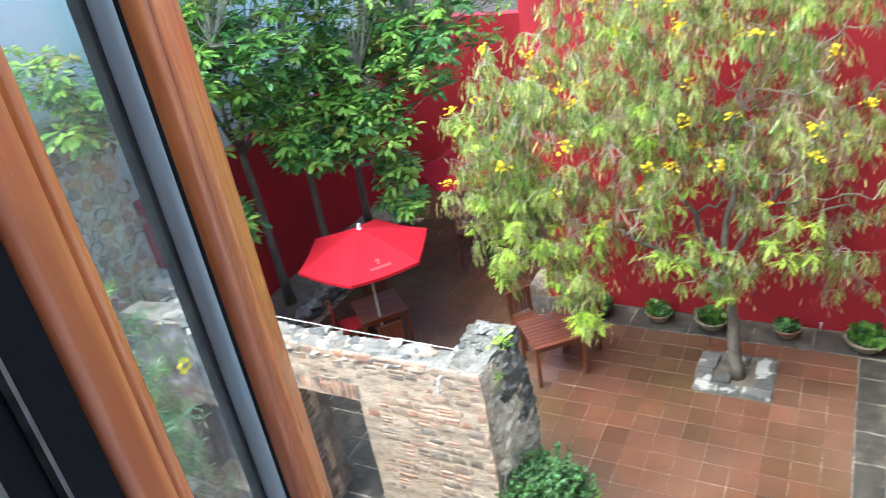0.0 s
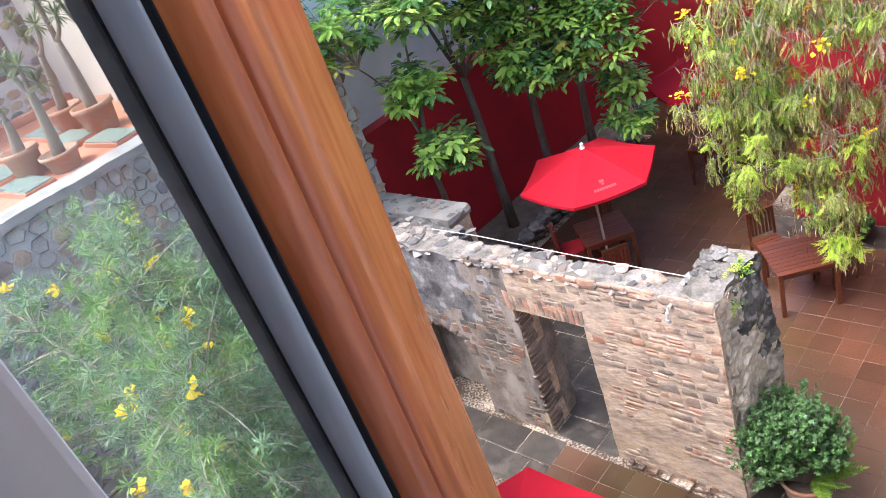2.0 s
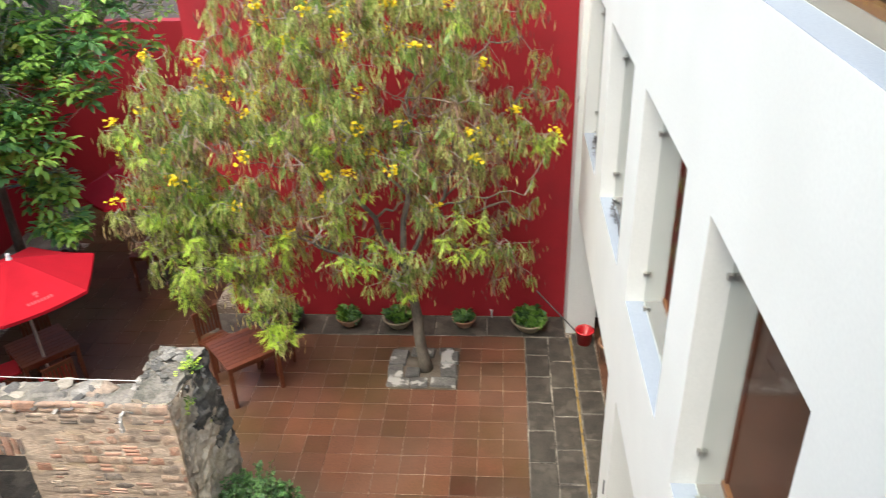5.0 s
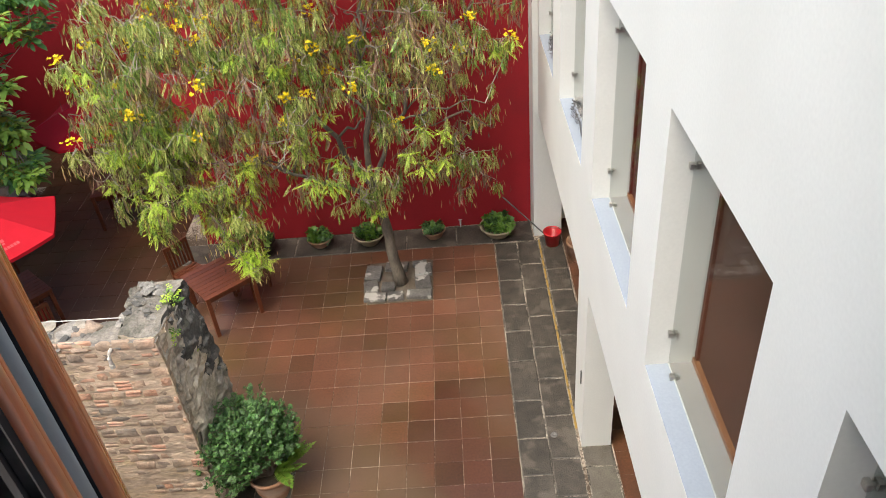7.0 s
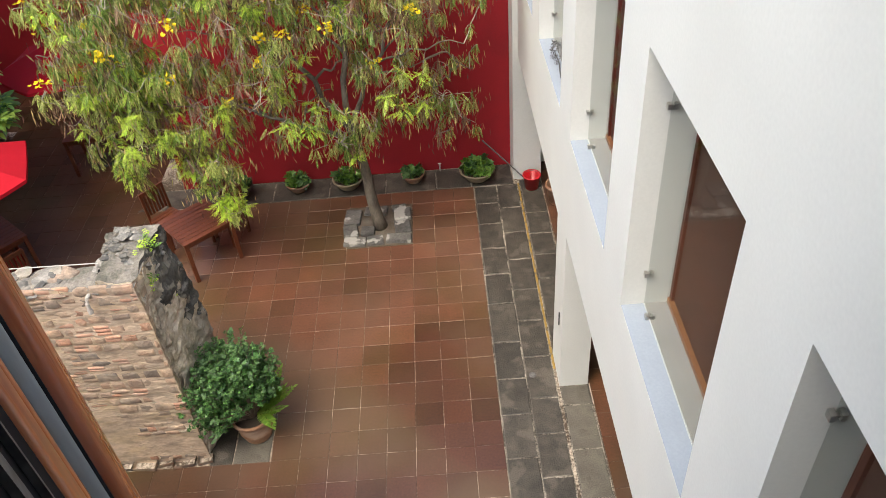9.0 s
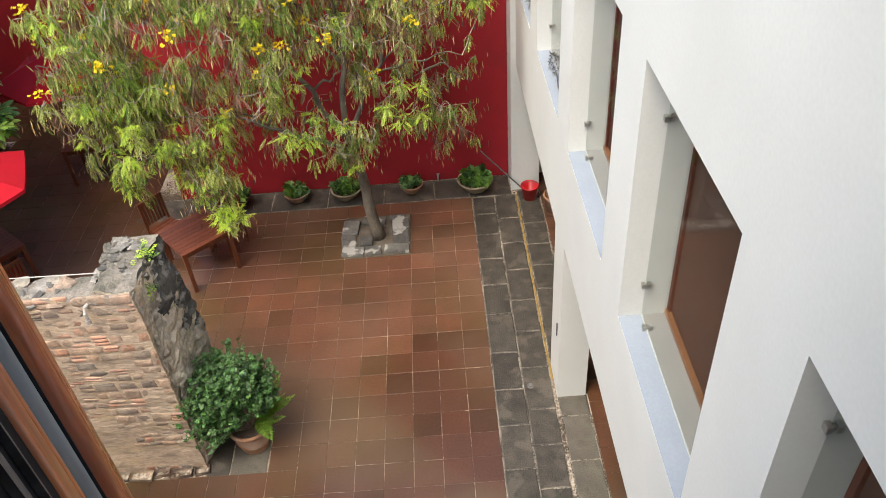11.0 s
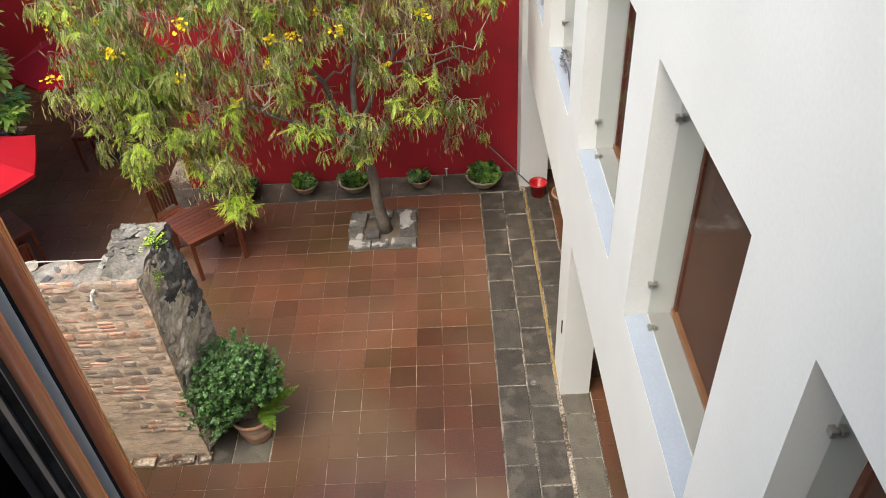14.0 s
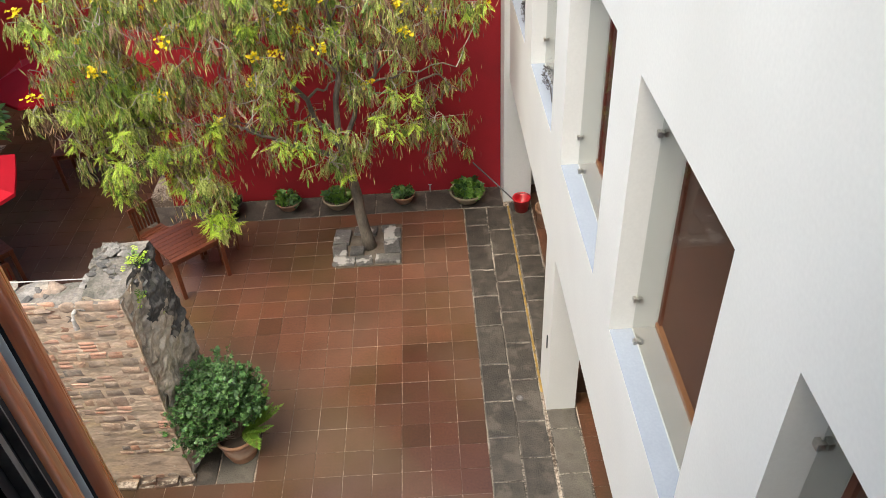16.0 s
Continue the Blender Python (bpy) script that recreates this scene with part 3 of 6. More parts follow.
opening = (-0.34, 0.86, 6.75, 8.75)
# Out of view: added, and kept low so light reaches the jambs and shrub.
structure("wall_south_low", box_bm((-13.0, SOUTH - 0.36, 0), (-1.104, SOUTH, 4.2)), M_WHITE, "unseen white wall, kept low to let light in")
us = sorted({-1.1, 1.13, opening[0], opening[1]})
ws = sorted({0.0, 9.3, opening[2], opening[3]})
structure("wall_south", grid_wall(us, ws, [opening], lambda u, w, d: (u, SOUTH - d, w), 0.36), M_WHITE, "white wall with the open casement window")
structure("pilaster", box_bm((-1.10, SOUTH + 0.014, 0), (-0.588, -4.80, 9.3), 0.006), M_PAINT, "white plastered pilaster beside the open window")
structure("wall_room", grid_wall([-1.3, 3], [6.0, 9.2], [], lambda u, w, d: (u, -9.0 - d, w), 0.2), M_WHITE, "plain back wall of the room")
structure("wall_room_west", box_bm((-1.3, -8.99, 6.0), (-1.1, -5.32, 9.2)), M_WHITE, "plain side wall of the room")
structure("wall_room_east", box_bm((3.0, -8.99, 6.0), (3.2, -5.32, 9.2)), M_WHITE, "plain side wall of the room")
structure("floor_room", box_bm((-1.3, -9.2, 5.8), (3.2, -5.32, 5.996)), M_TABLE, "dark wooden floor of the room")
structure("ceiling_room", box_bm((-1.3, -9.2, 9.204), (3.2, -5.32, 9.4)), M_WHITE, "plain white ceiling of the room")


# ---------------------------------------------------------------- windows of the white wing
def wing_window(y0, y1, z0, z1, number):
    w = thing("window_%d" % number, "deep window with a brown backing sheet behind frameless glass on steel clips", "window", kind="structure")
    x = FX + 0.170
    pane = part("pane", box_bm((x, y0 + 0.012, z0 + 0.006), (x + 0.010, y1 - 0.012, z1 - 0.02)), M_PANE, w)
    pane.visible_shadow = False
    part("window_sill", box_bm((FX + 0.002, y0 + 0.003, z0 - 0.004), (x - 0.0005, y1 - 0.003, z0 + 0.004), 0.0005), M_SILL, w, "pale sill with the sky's blue-grey light in its colour")
    part("inner_sill", box_bm((x + 0.0105, y0 + 0.003, z0 - 0.003), (FX + DEEP - 0.0175, y1 - 0.003, z0 + 0.0035), 0.0005), M_INNER, w, "beige inner sill behind the glass")
    fx = FX + DEEP + 0.003
    part("window_frame", box_bm((fx - 0.02, y0 + 0.004, z0 + 0.004), (fx + 0.03, y1 - 0.004, z0 + 0.05), 0.004), M_RAIL, w, "varnished orange wood rail")
    part("window_frame", box_bm((fx - 0.005, y1 - 0.05, z0 + 0.052), (fx + 0.03, y1 - 0.004, z1), 0.004), M_FRAME_RED, w)
    part("window_frame", box_bm((fx - 0.005, y0 + 0.004, z0 + 0.052), (fx + 0.03, y0 + 0.05, z1), 0.004), M_FRAME_RED, w)
    # Added sheet: its brown stands in for the dark room and the floor's reflection.
    bm = box_bm((fx + 0.018, y0 + 0.05, z0 + 0.052), (fx + 0.026, y1 - 0.05, z1 + 0.1))
    part("blind", bm, M_BROWN, w, "plain brown sheet for the dark room and reflected floor")
    for cy, cz in ((y1 - 0.02, z1 - 0.39), (y1 - 0.02, z0 + 0.31), (y1 - 0.16, z0 + 0.02), (y0 + 0.16, z0 + 0.02), (y0 + 0.02, z0 + 0.31), (y0 + 0.02, z1 - 0.39)):
        bm = bmesh.new()
        box(bm, (x - 0.030, cy - 0.02, cz - 0.020), (x - 0.004, cy + 0.02, cz + 0.020), 0.005)
        box(bm, (x + 0.014, cy - 0.02, cz - 0.020), (x + 0.040, cy + 0.02, cz + 0.020), 0.005)
        box(bm, (x - 0.028, cy - 0.010, cz - 0.007), (x + 0.038, cy + 0.010, cz + 0.007), 0.002)
        part("glass_clip", bm, M_STEEL, w, "small brushed steel glass clip")
    return w


number = 1
for wy in WINDOWS:
    for wz in WIN_Z:
        wing_window(*wy, *wz, number)
        number += 1


# ---------------------------------------------------------------- the open casement beside the camera
LEAF_AT = Vector((-0.468, -4.618, 0))
U, N = Vector((-0.538, 0.843, 0)), Vector((0.843, 0.538, 0))


def upright(profile, z0, z1, rounds=0):
    """An upright bar with the given section, in (along the leaf, out of its face) metres, its corners cut twice."""
    bm = bmesh.new()
    for _ in range(rounds):
        cut = []
        for (ua, na), (ub, nb) in zip(profile, profile[1:] + profile[:1]):
            cut += [(0.8 * ua + 0.2 * ub, 0.8 * na + 0.2 * nb), (0.2 * ua + 0.8 * ub, 0.2 * na + 0.8 * nb)]
        profile = cut
    lo = [bm.verts.new(LEAF_AT + U * u + N * n + Vector((0, 0, z0))) for u, n in profile]
    hi = [bm.verts.new(LEAF_AT + U * u + N * n + Vector((0, 0, z1))) for u, n in profile]
    k = len(profile)
    for i in range(k):
        bm.faces.new((lo[i], lo[(i + 1) % k], hi[(i + 1) % k], hi[i]))
    bm.faces.new(lo)
    bm.faces.new(hi)
    return bm


casement = thing("casement_window", "open casement leaf of orange varnished wood with grey glazing beads", "window")
Z0, Z1 = 6.40, 8.70
part("stile", upright([(0, -0.044), (0, -0.005), (-0.002, -0.001), (-0.008, 0), (-0.054, 0), (-0.056, -0.0012), (-0.058, -0.0012), (-0.0775, -0.0012), (-0.0795, -0.008), (-0.0815, -0.0012), (-0.088, -0.001), (-0.095, -0.003), (-0.0995, -0.008), (-0.101, -0.014), (-0.101, -0.044)], Z0, Z1, 1), M_WOOD, casement, "", True)
part("gasket", upright([(-0.1012, -0.0362), (-0.1012, -0.0135), (-0.1022, -0.0138), (-0.1030, -0.0165), (-0.1030, -0.0362)], Z0, Z1), M_GASKET, casement, "black rubber gasket")
part("glazing_bead", upright([(-0.1032, -0.031), (-0.1032, -0.0165), (-0.1050, -0.0165), (-0.1078, -0.0205), (-0.1092, -0.0265), (-0.1092, -0.031)], Z0, Z1, 1), M_BEAD, casement, "dull grey glazing bead", True)
part("spacer", upright([(-0.1012, -0.044), (-0.1012, -0.0368), (-0.1045, -0.0368), (-0.1045, -0.044)], Z0, Z1), M_SPACER, casement)
part("stile", upright([(-0.360, -0.060), (-0.360, -0.004), (-0.357, 0), (-0.3190, 0), (-0.3170, -0.007), (-0.3150, 0), (-0.304, -0.001), (-0.2965, -0.004), (-0.2920, -0.010), (-0.2905, -0.018), (-0.2905, -0.060)], Z0, Z1, 1), M_WOOD, casement, "", True)
part("glazing_bead", upright([(-0.2903, -0.031), (-0.2903, -0.022), (-0.2875, -0.023), (-0.286, -0.027), (-0.286, -0.031)], Z0, Z1, 1), M_BEAD, casement, "dull grey glazing bead", True)
pane = part("pane", upright([(-0.2900, -0.036), (-0.2900, -0.032), (-0.1035, -0.032), (-0.1035, -0.036)], Z0, Z1), M_PANE_NEAR, casement)
pane.visible_shadow = False
for z in (Z0 - 0.07, Z1):
    part("rail", upright([(0, -0.060), (0, -0.002), (-0.360, -0.002), (-0.360, -0.060)], z + 0.001, z + 0.069), M_WOOD, casement)

fixed = thing("window_frame", "dark window frame with thin grey tracks beside the open leaf", "window frame", kind="structure")
part("frame_face", box_bm((-0.584, SOUTH + 0.004, 6.2), (-0.290, SOUTH + 0.012, 8.9), 0.002), M_BLACK, fixed)
part("post", upright([(-0.3605, -0.060), (-0.3605, -0.003), (-0.455, -0.003), (-0.455, -0.060)], 6.2, 8.9), M_BLACK, fixed)
for tu, wide in ((-0.398, 0.003), (-0.428, 0.010)):
    part("track", upright([(tu, -0.0029), (tu, 0.0005), (tu - wide, 0.0005), (tu - wide, -0.0029)], 6.2, 8.9), M_SPACER, fixed, "thin grey metal track")
for tx, wide in ((-0.335, 0.004), (-0.395, 0.018), (-0.480, 0.006)):
    part("track", box_bm((tx - wide, SOUTH + 0.0125, 6.2), (tx, SOUTH + 0.018, 8.9), 0.001), M_SPACER, fixed, "thin grey metal track")


# ---------------------------------------------------------------- the ruined wall
RY = 0.45           # its front face
rs = random.Random(5)
ruin = thing("ruined_wall", "ruined wall of brick and stone with a doorway and a crumbling top", "ruin", kind="structure")
DOOR = (-5.88, -4.85, -1, 2.16)
NICHE = [(-8.0, -6.92, -1, 1.14), (-7.94, -6.98, 1.08, 1.32), (-7.82, -7.08, 1.26, 1.44), (-7.64, -7.26, 1.38, 1.53)]


def ruin_put(u, w, d):
    p = Vector((u, RY + 0.02 + d, w))
    amp = 0.010
    if w > 2.75:
        p.z += 0.10 * noise.noise(Vector((u * 2.3, d * 3, 3.0))) - (0.05 if d > 0 else 0)
    q = noise.noise_vector(p * 3.0) * amp + noise.noise_vector(p * 9.0) * 0.006
    return p + q


us = sorted({*[round(-8.6 + 0.06 * i, 3) for i in range(91)], -3.2, DOOR[0], DOOR[1], *[q[0] for q in NICHE], *[q[1] for q in NICHE]})
us = [u for u in us if u <= -3.2]
ws = sorted({*[round(0.06 * i, 3) for i in range(47)], 2.84, DOOR[3], *[q[3] for q in NICHE], *[q[2] for q in NICHE if q[2] > 0]})
core = grid_wall(us, ws, [DOOR, *NICHE], ruin_put, 0.38)
core.normal_update()
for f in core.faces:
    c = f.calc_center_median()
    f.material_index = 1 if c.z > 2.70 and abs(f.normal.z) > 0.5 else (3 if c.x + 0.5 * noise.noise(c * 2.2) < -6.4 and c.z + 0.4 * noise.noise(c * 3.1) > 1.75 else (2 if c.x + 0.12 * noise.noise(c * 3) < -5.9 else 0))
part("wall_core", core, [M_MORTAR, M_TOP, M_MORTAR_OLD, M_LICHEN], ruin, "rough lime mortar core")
part("niche_back", rough_box((-8.3, RY + 0.41, 0), (-6.7, RY + 0.56, 1.62), 0.09, 0.02, 3.0), M_MORTAR_OLD, ruin, "dark mortar back of the arched niche")
pier = rough_box((-3.62, RY + 0.06, -0.02), (-3.165, RY + 0.96, 2.86), 0.028, 0.06, 2.1, 0.08)
for v in pier.verts:
    back = max(0.0, min(1.0, (v.co.y - RY - 0.1) / 0.86))
    if v.co.x > -3.4:
        v.co.x += 0.19 * back * max(0.0, 1 - (v.co.z / 2.95) ** 2) ** 0.8 + 0.030 * noise.noise(v.co * 7.0) + 0.018 * noise.noise(v.co * 17.0)
pier.normal_update()
for f in pier.faces:
    c = f.calc_center_median()
    age = (c.z - 1.95) * 0.8 + (c.y - RY - 0.55) * 1.5 + 0.75 * noise.noise(c * 2.3) + 0.35 * noise.noise(c * 6.0)
    f.material_index = 2 if c.z > 2.55 and f.normal.z > 0.45 else (1 if age > 0.24 and c.y > RY + 0.22 else 0)
part("end_pier", pier, [M_PIER, M_DARKROCK, M_TOP], ruin, "thick weathered wall end, black with age on top")
part("pier_top", rough_box((-3.68, RY + 0.36, 2.50), (-3.19, RY + 0.98, 2.86), 0.035, 0.095, 3.6, 0.15), M_TOP, ruin)
part("corner_mass", rough_box((-8.3, RY + 0.14, 1.4), (-6.9, RY + 0.72, 2.78), 0.07, 0.07, 2.6, 0.08), M_DARKROCK, ruin)
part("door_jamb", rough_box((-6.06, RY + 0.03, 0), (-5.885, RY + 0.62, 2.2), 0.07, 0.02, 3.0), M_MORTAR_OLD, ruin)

stones = [stone_mesh("stone", 40 + i, M_MASONRY) for i in range(7)]
M_MASONRY_J = material("brick_and_stone_joined", (0.40, 0.365, 0.34), (0.88, 0.81, 0.76), 0.92, 6.0, 45, 1.0, palette=STONE_COLOURS, per_island=1.0, stain=(0.46, 0.27, 0.18), stain_scale=1.7, stain_amount=0.6, blotches=[((0.54, 0.42, 0.31), 5.3, 0.7), ((0.15, 0.125, 0.10), 3.1, 0.55), ((0.10, 0.088, 0.072), 8.5, 0.35)])
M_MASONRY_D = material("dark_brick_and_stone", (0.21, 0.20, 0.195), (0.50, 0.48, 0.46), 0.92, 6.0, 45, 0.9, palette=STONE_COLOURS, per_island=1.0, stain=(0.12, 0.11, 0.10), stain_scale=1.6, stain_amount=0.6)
bricks = [stone_mesh("brick", 55 + i, M_BRICK) for i in range(4)]
M_BRICK_OLD = material("dark_old_brick", (0.13, 0.095, 0.075), (0.34, 0.265, 0.21), 0.92, 7.0, 50, 0.9, per_object=0.35)
bricks_old = [stone_mesh("brick", 65 + i, M_BRICK_OLD) for i in range(4)]
stones += [stone_mesh("stone", 48 + i, M_MASONRY, 1.0, 7) for i in range(3)] + [stone_mesh("stone", 52 + i, M_MASONRY, 1.0, 4, 0.26) for i in range(4)]
rest, rest_dark, z, count = [], [], 0.012, 0


def lay(cx, cz, w, h):
    """One stone or brick of the facing."""
    global count
    if w < 0.05 or any(a - 0.02 < cx + s * w / 2 < b + 0.02 and cz - h / 2 < d for a, b, c, d in (DOOR, *NICHE) for s in (-1, 0, 1)):
        return
    if cx < -6.45 + 0.3 * noise.noise(Vector((cx, 1.0, cz * 2.0))) and cz > 1.75:
        return
    if 0.12 < cz < 0.85 and noise.noise(Vector((cx * 1.6, 5.0, cz * 2.2))) < 0.12:
        return
    thin = h < 0.075
    warm = noise.noise(Vector((cx * 1.1, 4.0, cz * 1.5)))
    sunk = 0.014 * noise.noise(Vector((cx * 2.0, 9.0, cz * 2.6)))
    m = pose(cx, RY + 0.0375 + sunk + rs.uniform(-0.006, 0.006), cz + rs.uniform(-0.008, 0.008), 0, rs.uniform(-3, 3), rs.uniform(-1.5, 1.5)) @ Matrix.Diagonal((w * rs.uniform(0.90, 1.03), 0.040, h * rs.uniform(0.88, 1.02), 1))
    if cx > -4.86 and count < 290:
        red = thin and cz > 0.5 and (warm > 0.12 or rs.random() < 0.15)
        piece("brick" if red else "stone", rs.choice(bricks if red else stones), ruin, m)
        count += 1
    else:
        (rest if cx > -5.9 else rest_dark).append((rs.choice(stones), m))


while z < 2.76:
    rough_base = z < 0.85
    h = rs.uniform(0.065, 0.10) if rough_base else rs.uniform(0.10, 0.155)
    x = -8.5 + rs.uniform(0, 0.1)
    while x < -3.22:
        w = rs.uniform(0.09, 0.20) if rough_base else rs.uniform(0.12, 0.25)
        if x + w > -3.20:
            w = -3.20 - x
        worn = noise.noise(Vector((x * 0.9, 2.0, z * 1.2)))
        u = rs.random() + 0.5 * worn
        n = 1 if rough_base or u < 0.60 else (2 if u < 0.84 else 3)
        cuts = sorted(rs.uniform(0.4, 0.6) if n == 2 else (q + 1) / n + rs.uniform(-0.05, 0.05) for q in range(n - 1))
        for lo, hi in zip([0.0] + cuts, cuts + [1.0]):
            lay(x + w / 2 + rs.uniform(-0.012, 0.012), z + h * (lo + hi) / 2, w, h * (hi - lo))
        x += w
    z += h
join_pieces("masonry", rest, M_MASONRY_J, ruin, "joined brick and stone facing")
join_pieces("masonry", rest_dark, M_MASONRY_D, ruin, "darker brick and stone facing left of the doorway")
x = -5.6
while x < -3.25:
    w = rs.uniform(0.12, 0.30)
    if x > DOOR[1]:
        piece("stone", rs.choice(stones), ruin, pose(x + w / 2, RY - 0.035 + rs.uniform(-0.02, 0.02), 0.018, 90, 0, rs.uniform(-14, 14)) @ Matrix.Diagonal((w, 0.07, rs.uniform(0.09, 0.15), 1)))
    x += w
# quoins on the left jamb of the doorway and the flat lintel
for k in range(24):
    m = pose(DOOR[0] - 0.005, RY + 0.15 + rs.uniform(-0.02, 0.02), 0.05 + k * 0.088, 0, 0, 90) @ Matrix.Diagonal((rs.uniform(0.2, 0.3), 0.06, 0.062, 1))
    piece("brick", rs.choice(bricks_old), ruin, m)
for k in range(11):
    a = math.pi * (k + 0.5) / 11
    m = pose(-7.46 + 0.56 * math.cos(a), RY + 0.028, 1.10 + 0.46 * math.sin(a), 0, 90 - math.degrees(a), 0) @ Matrix.Diagonal((0.12, 0.04, 0.16, 1))
    piece("brick", rs.choice(bricks_old), ruin, m)
x = DOOR[0] - 0.05
while x < DOOR[1] + 0.05:
    w = rs.uniform(0.055, 0.09)
    m = pose(x, RY + 0.030 + rs.uniform(-0.004, 0.004), 2.16 + 0.135, 0, rs.uniform(-3, 3), 0) @ Matrix.Diagonal((w * 0.98, 0.036, rs.uniform(0.25, 0.32), 1))
    piece("brick", rs.choice(bricks if rs.random() < 0.25 else stones), ruin, m)
    x += w
rocks = [shard_mesh("rock", 70 + i, M_RUBBLE) for i in range(9)]
for k in range(250):
    x = -7.9 + 4.35 * (k + rs.random()) / 250
    y = RY + 0.045 + 0.33 * ((k * 0.618) % 1.0)
    s = rs.uniform(0.10, 0.24)
    zt = 2.81 + 0.10 * noise.noise(Vector((x * 2.3, 0, 3.0)))
    piece("rock", rs.choice(rocks), ruin, pose(x, y, zt - 0.018 + rs.uniform(-0.022, 0.018), rs.uniform(-6, 6), rs.uniform(-6, 6), rs.uniform(0, 360)) @ Matrix.Diagonal((s * 1.2, s, 0.05 + s * rs.uniform(0.28, 0.5), 1)))
for k in range(46):
    x, y, s = -7.6 + rs.uniform(-0.7, 0.7), RY + 0.43 + rs.uniform(-0.3, 0.3), rs.uniform(0.10, 0.24)
    piece("rock", rs.choice(rocks), ruin, pose(x, y, 2.76 + rs.uniform(-0.05, 0.03), rs.uniform(-18, 18), rs.uniform(-18, 18), rs.uniform(0, 360)) @ Matrix.Diagonal((s * 1.2, s, s * 0.7, 1)))
M_PIER_STONE = material("blackened_stone", (0.085, 0.080, 0.072), (0.30, 0.28, 0.245), 0.95, 9, 45, 0.9, per_object=0.45, stain=(0.03, 0.03, 0.028), stain_scale=4, stain_amount=0.6)
pier_rocks = [shard_mesh("rock", 90 + i, M_PIER_STONE) for i in range(6)]
for k in range(70):
    x, y = -3.45 + rs.uniform(-0.20, 0.19), RY + 0.10 + 0.84 * rs.random()
    s = rs.uniform(0.05, 0.13)
    edge = max(abs(x + 3.45) / 0.2, abs(y - RY - 0.6) / 0.42)
    piece("rock", rs.choice(pier_rocks), ruin, pose(x, y, 2.86 + (0.03 if y > RY + 0.34 else -0.03) - 0.06 * edge ** 2 + rs.uniform(-0.02, 0.02), rs.uniform(-22, 22), rs.uniform(-22, 22), rs.uniform(0, 360)) @ Matrix.Diagonal((s * 1.2, s, s * 0.75, 1)))
for k in range(64):
    y, z = RY + rs.uniform(0.34, 0.94), rs.uniform(1.0, 2.8)
    back = (y - RY - 0.1) / 0.86
    if (z - 1.95) * 0.8 + (y - RY - 0.55) * 1.5 + rs.uniform(-0.3, 0.3) < 0.1:
        continue
    s = rs.uniform(0.05, 0.13)
    x = -3.19 + 0.19 * back * max(0.0, 1 - (z / 2.95) ** 2) ** 0.8
    piece("rock", rs.choice(pier_rocks), ruin, pose(x, y, z, rs.uniform(0, 360), rs.uniform(-30, 30), rs.uniform(-30, 30)) @ Matrix.Diagonal((s * 0.7, s * 1.1, s, 1)))
bm = bmesh.new()
tube(bm, [(-7.3, RY + 0.40, 2.90), (-6.5, RY + 0.385, 2.925), (-5.0, RY + 0.36, 2.90), (-3.62, RY + 0.33, 2.905)], [0.0065] * 4, 8)
tagged(part("pipe", bm, M_PIPE), "thin white pipe lying along the ruin's top", "pipe")
bm = bmesh.new()
tube(bm, [(-3.66, RY + 0.10, 2.77), (-3.67, RY - 0.03, 2.765), (-3.675, RY - 0.06, 2.72), (-3.675, RY - 0.062, 2.62)], [0.020, 0.020, 0.020, 0.019], 10)
tube(bm, [(-3.675, RY - 0.062, 2.645), (-3.675, RY - 0.062, 2.60)], [0.026, 0.027], 10)
tagged(part("water_spout", bm, M_PIPE), "short white water spout on the ruin", "pipe")

back_ruin = thing("back_ruin_wall", "low stone wall with a flat weathered cap behind the ruin", "wall", kind="structure")
part("wall_core", rough_box((-10.0, 1.75, 0), (-7.95, 2.15, 2.28), 0.11, 0.03, 2.5), M_MORTAR, back_ruin)
part("cap", rough_box((-10.0, 1.68, 2.26), (-7.90, 2.2, 2.40), 0.09, 0.02, 2.5, 0.02), M_CAP, back_ruin, "pale flat cap of weathered cement")
cap_rocks = [shard_mesh("rock", 110 + i, M_RUBBLE) for i in range(5)]
for k in range(46):
    x, y, w = -9.7 + 1.80 * (k + rs.random()) / 46, rs.choice((1.74, 1.84, 1.98, 2.12)), rs.uniform(0.09, 0.20)
    piece("rock", rs.choice(cap_rocks), back_ruin, pose(x, y, 2.385 + rs.uniform(-0.02, 0.01), rs.uniform(-10, 10), rs.uniform(-10, 10), rs.uniform(0, 360)) @ Matrix.Diagonal((w * 1.3, w, w * 0.45, 1)))


# ---------------------------------------------------------------- floor pieces
def tile_mesh(name, sx, sy, mats, thick=0.03, bevel=0.0018, rough=0.0, seed=0):
    bm = bmesh.new()
    box(bm, (-sx / 2, -sy / 2, -thick), (sx / 2, sy / 2, 0))
    top = [f for f in bm.faces if f.normal.z > 0.9]
    if rough:
        r = random.Random(seed)
        for v in bm.verts:
            v.co.x += r.uniform(-rough, rough)
            v.co.y += r.uniform(-rough, rough)
    bmesh.ops.bevel(bm, geom=[e for f in top for e in f.edges], offset=bevel, segments=1, affect="EDGES")
    return to_mesh(name, bm, mats)


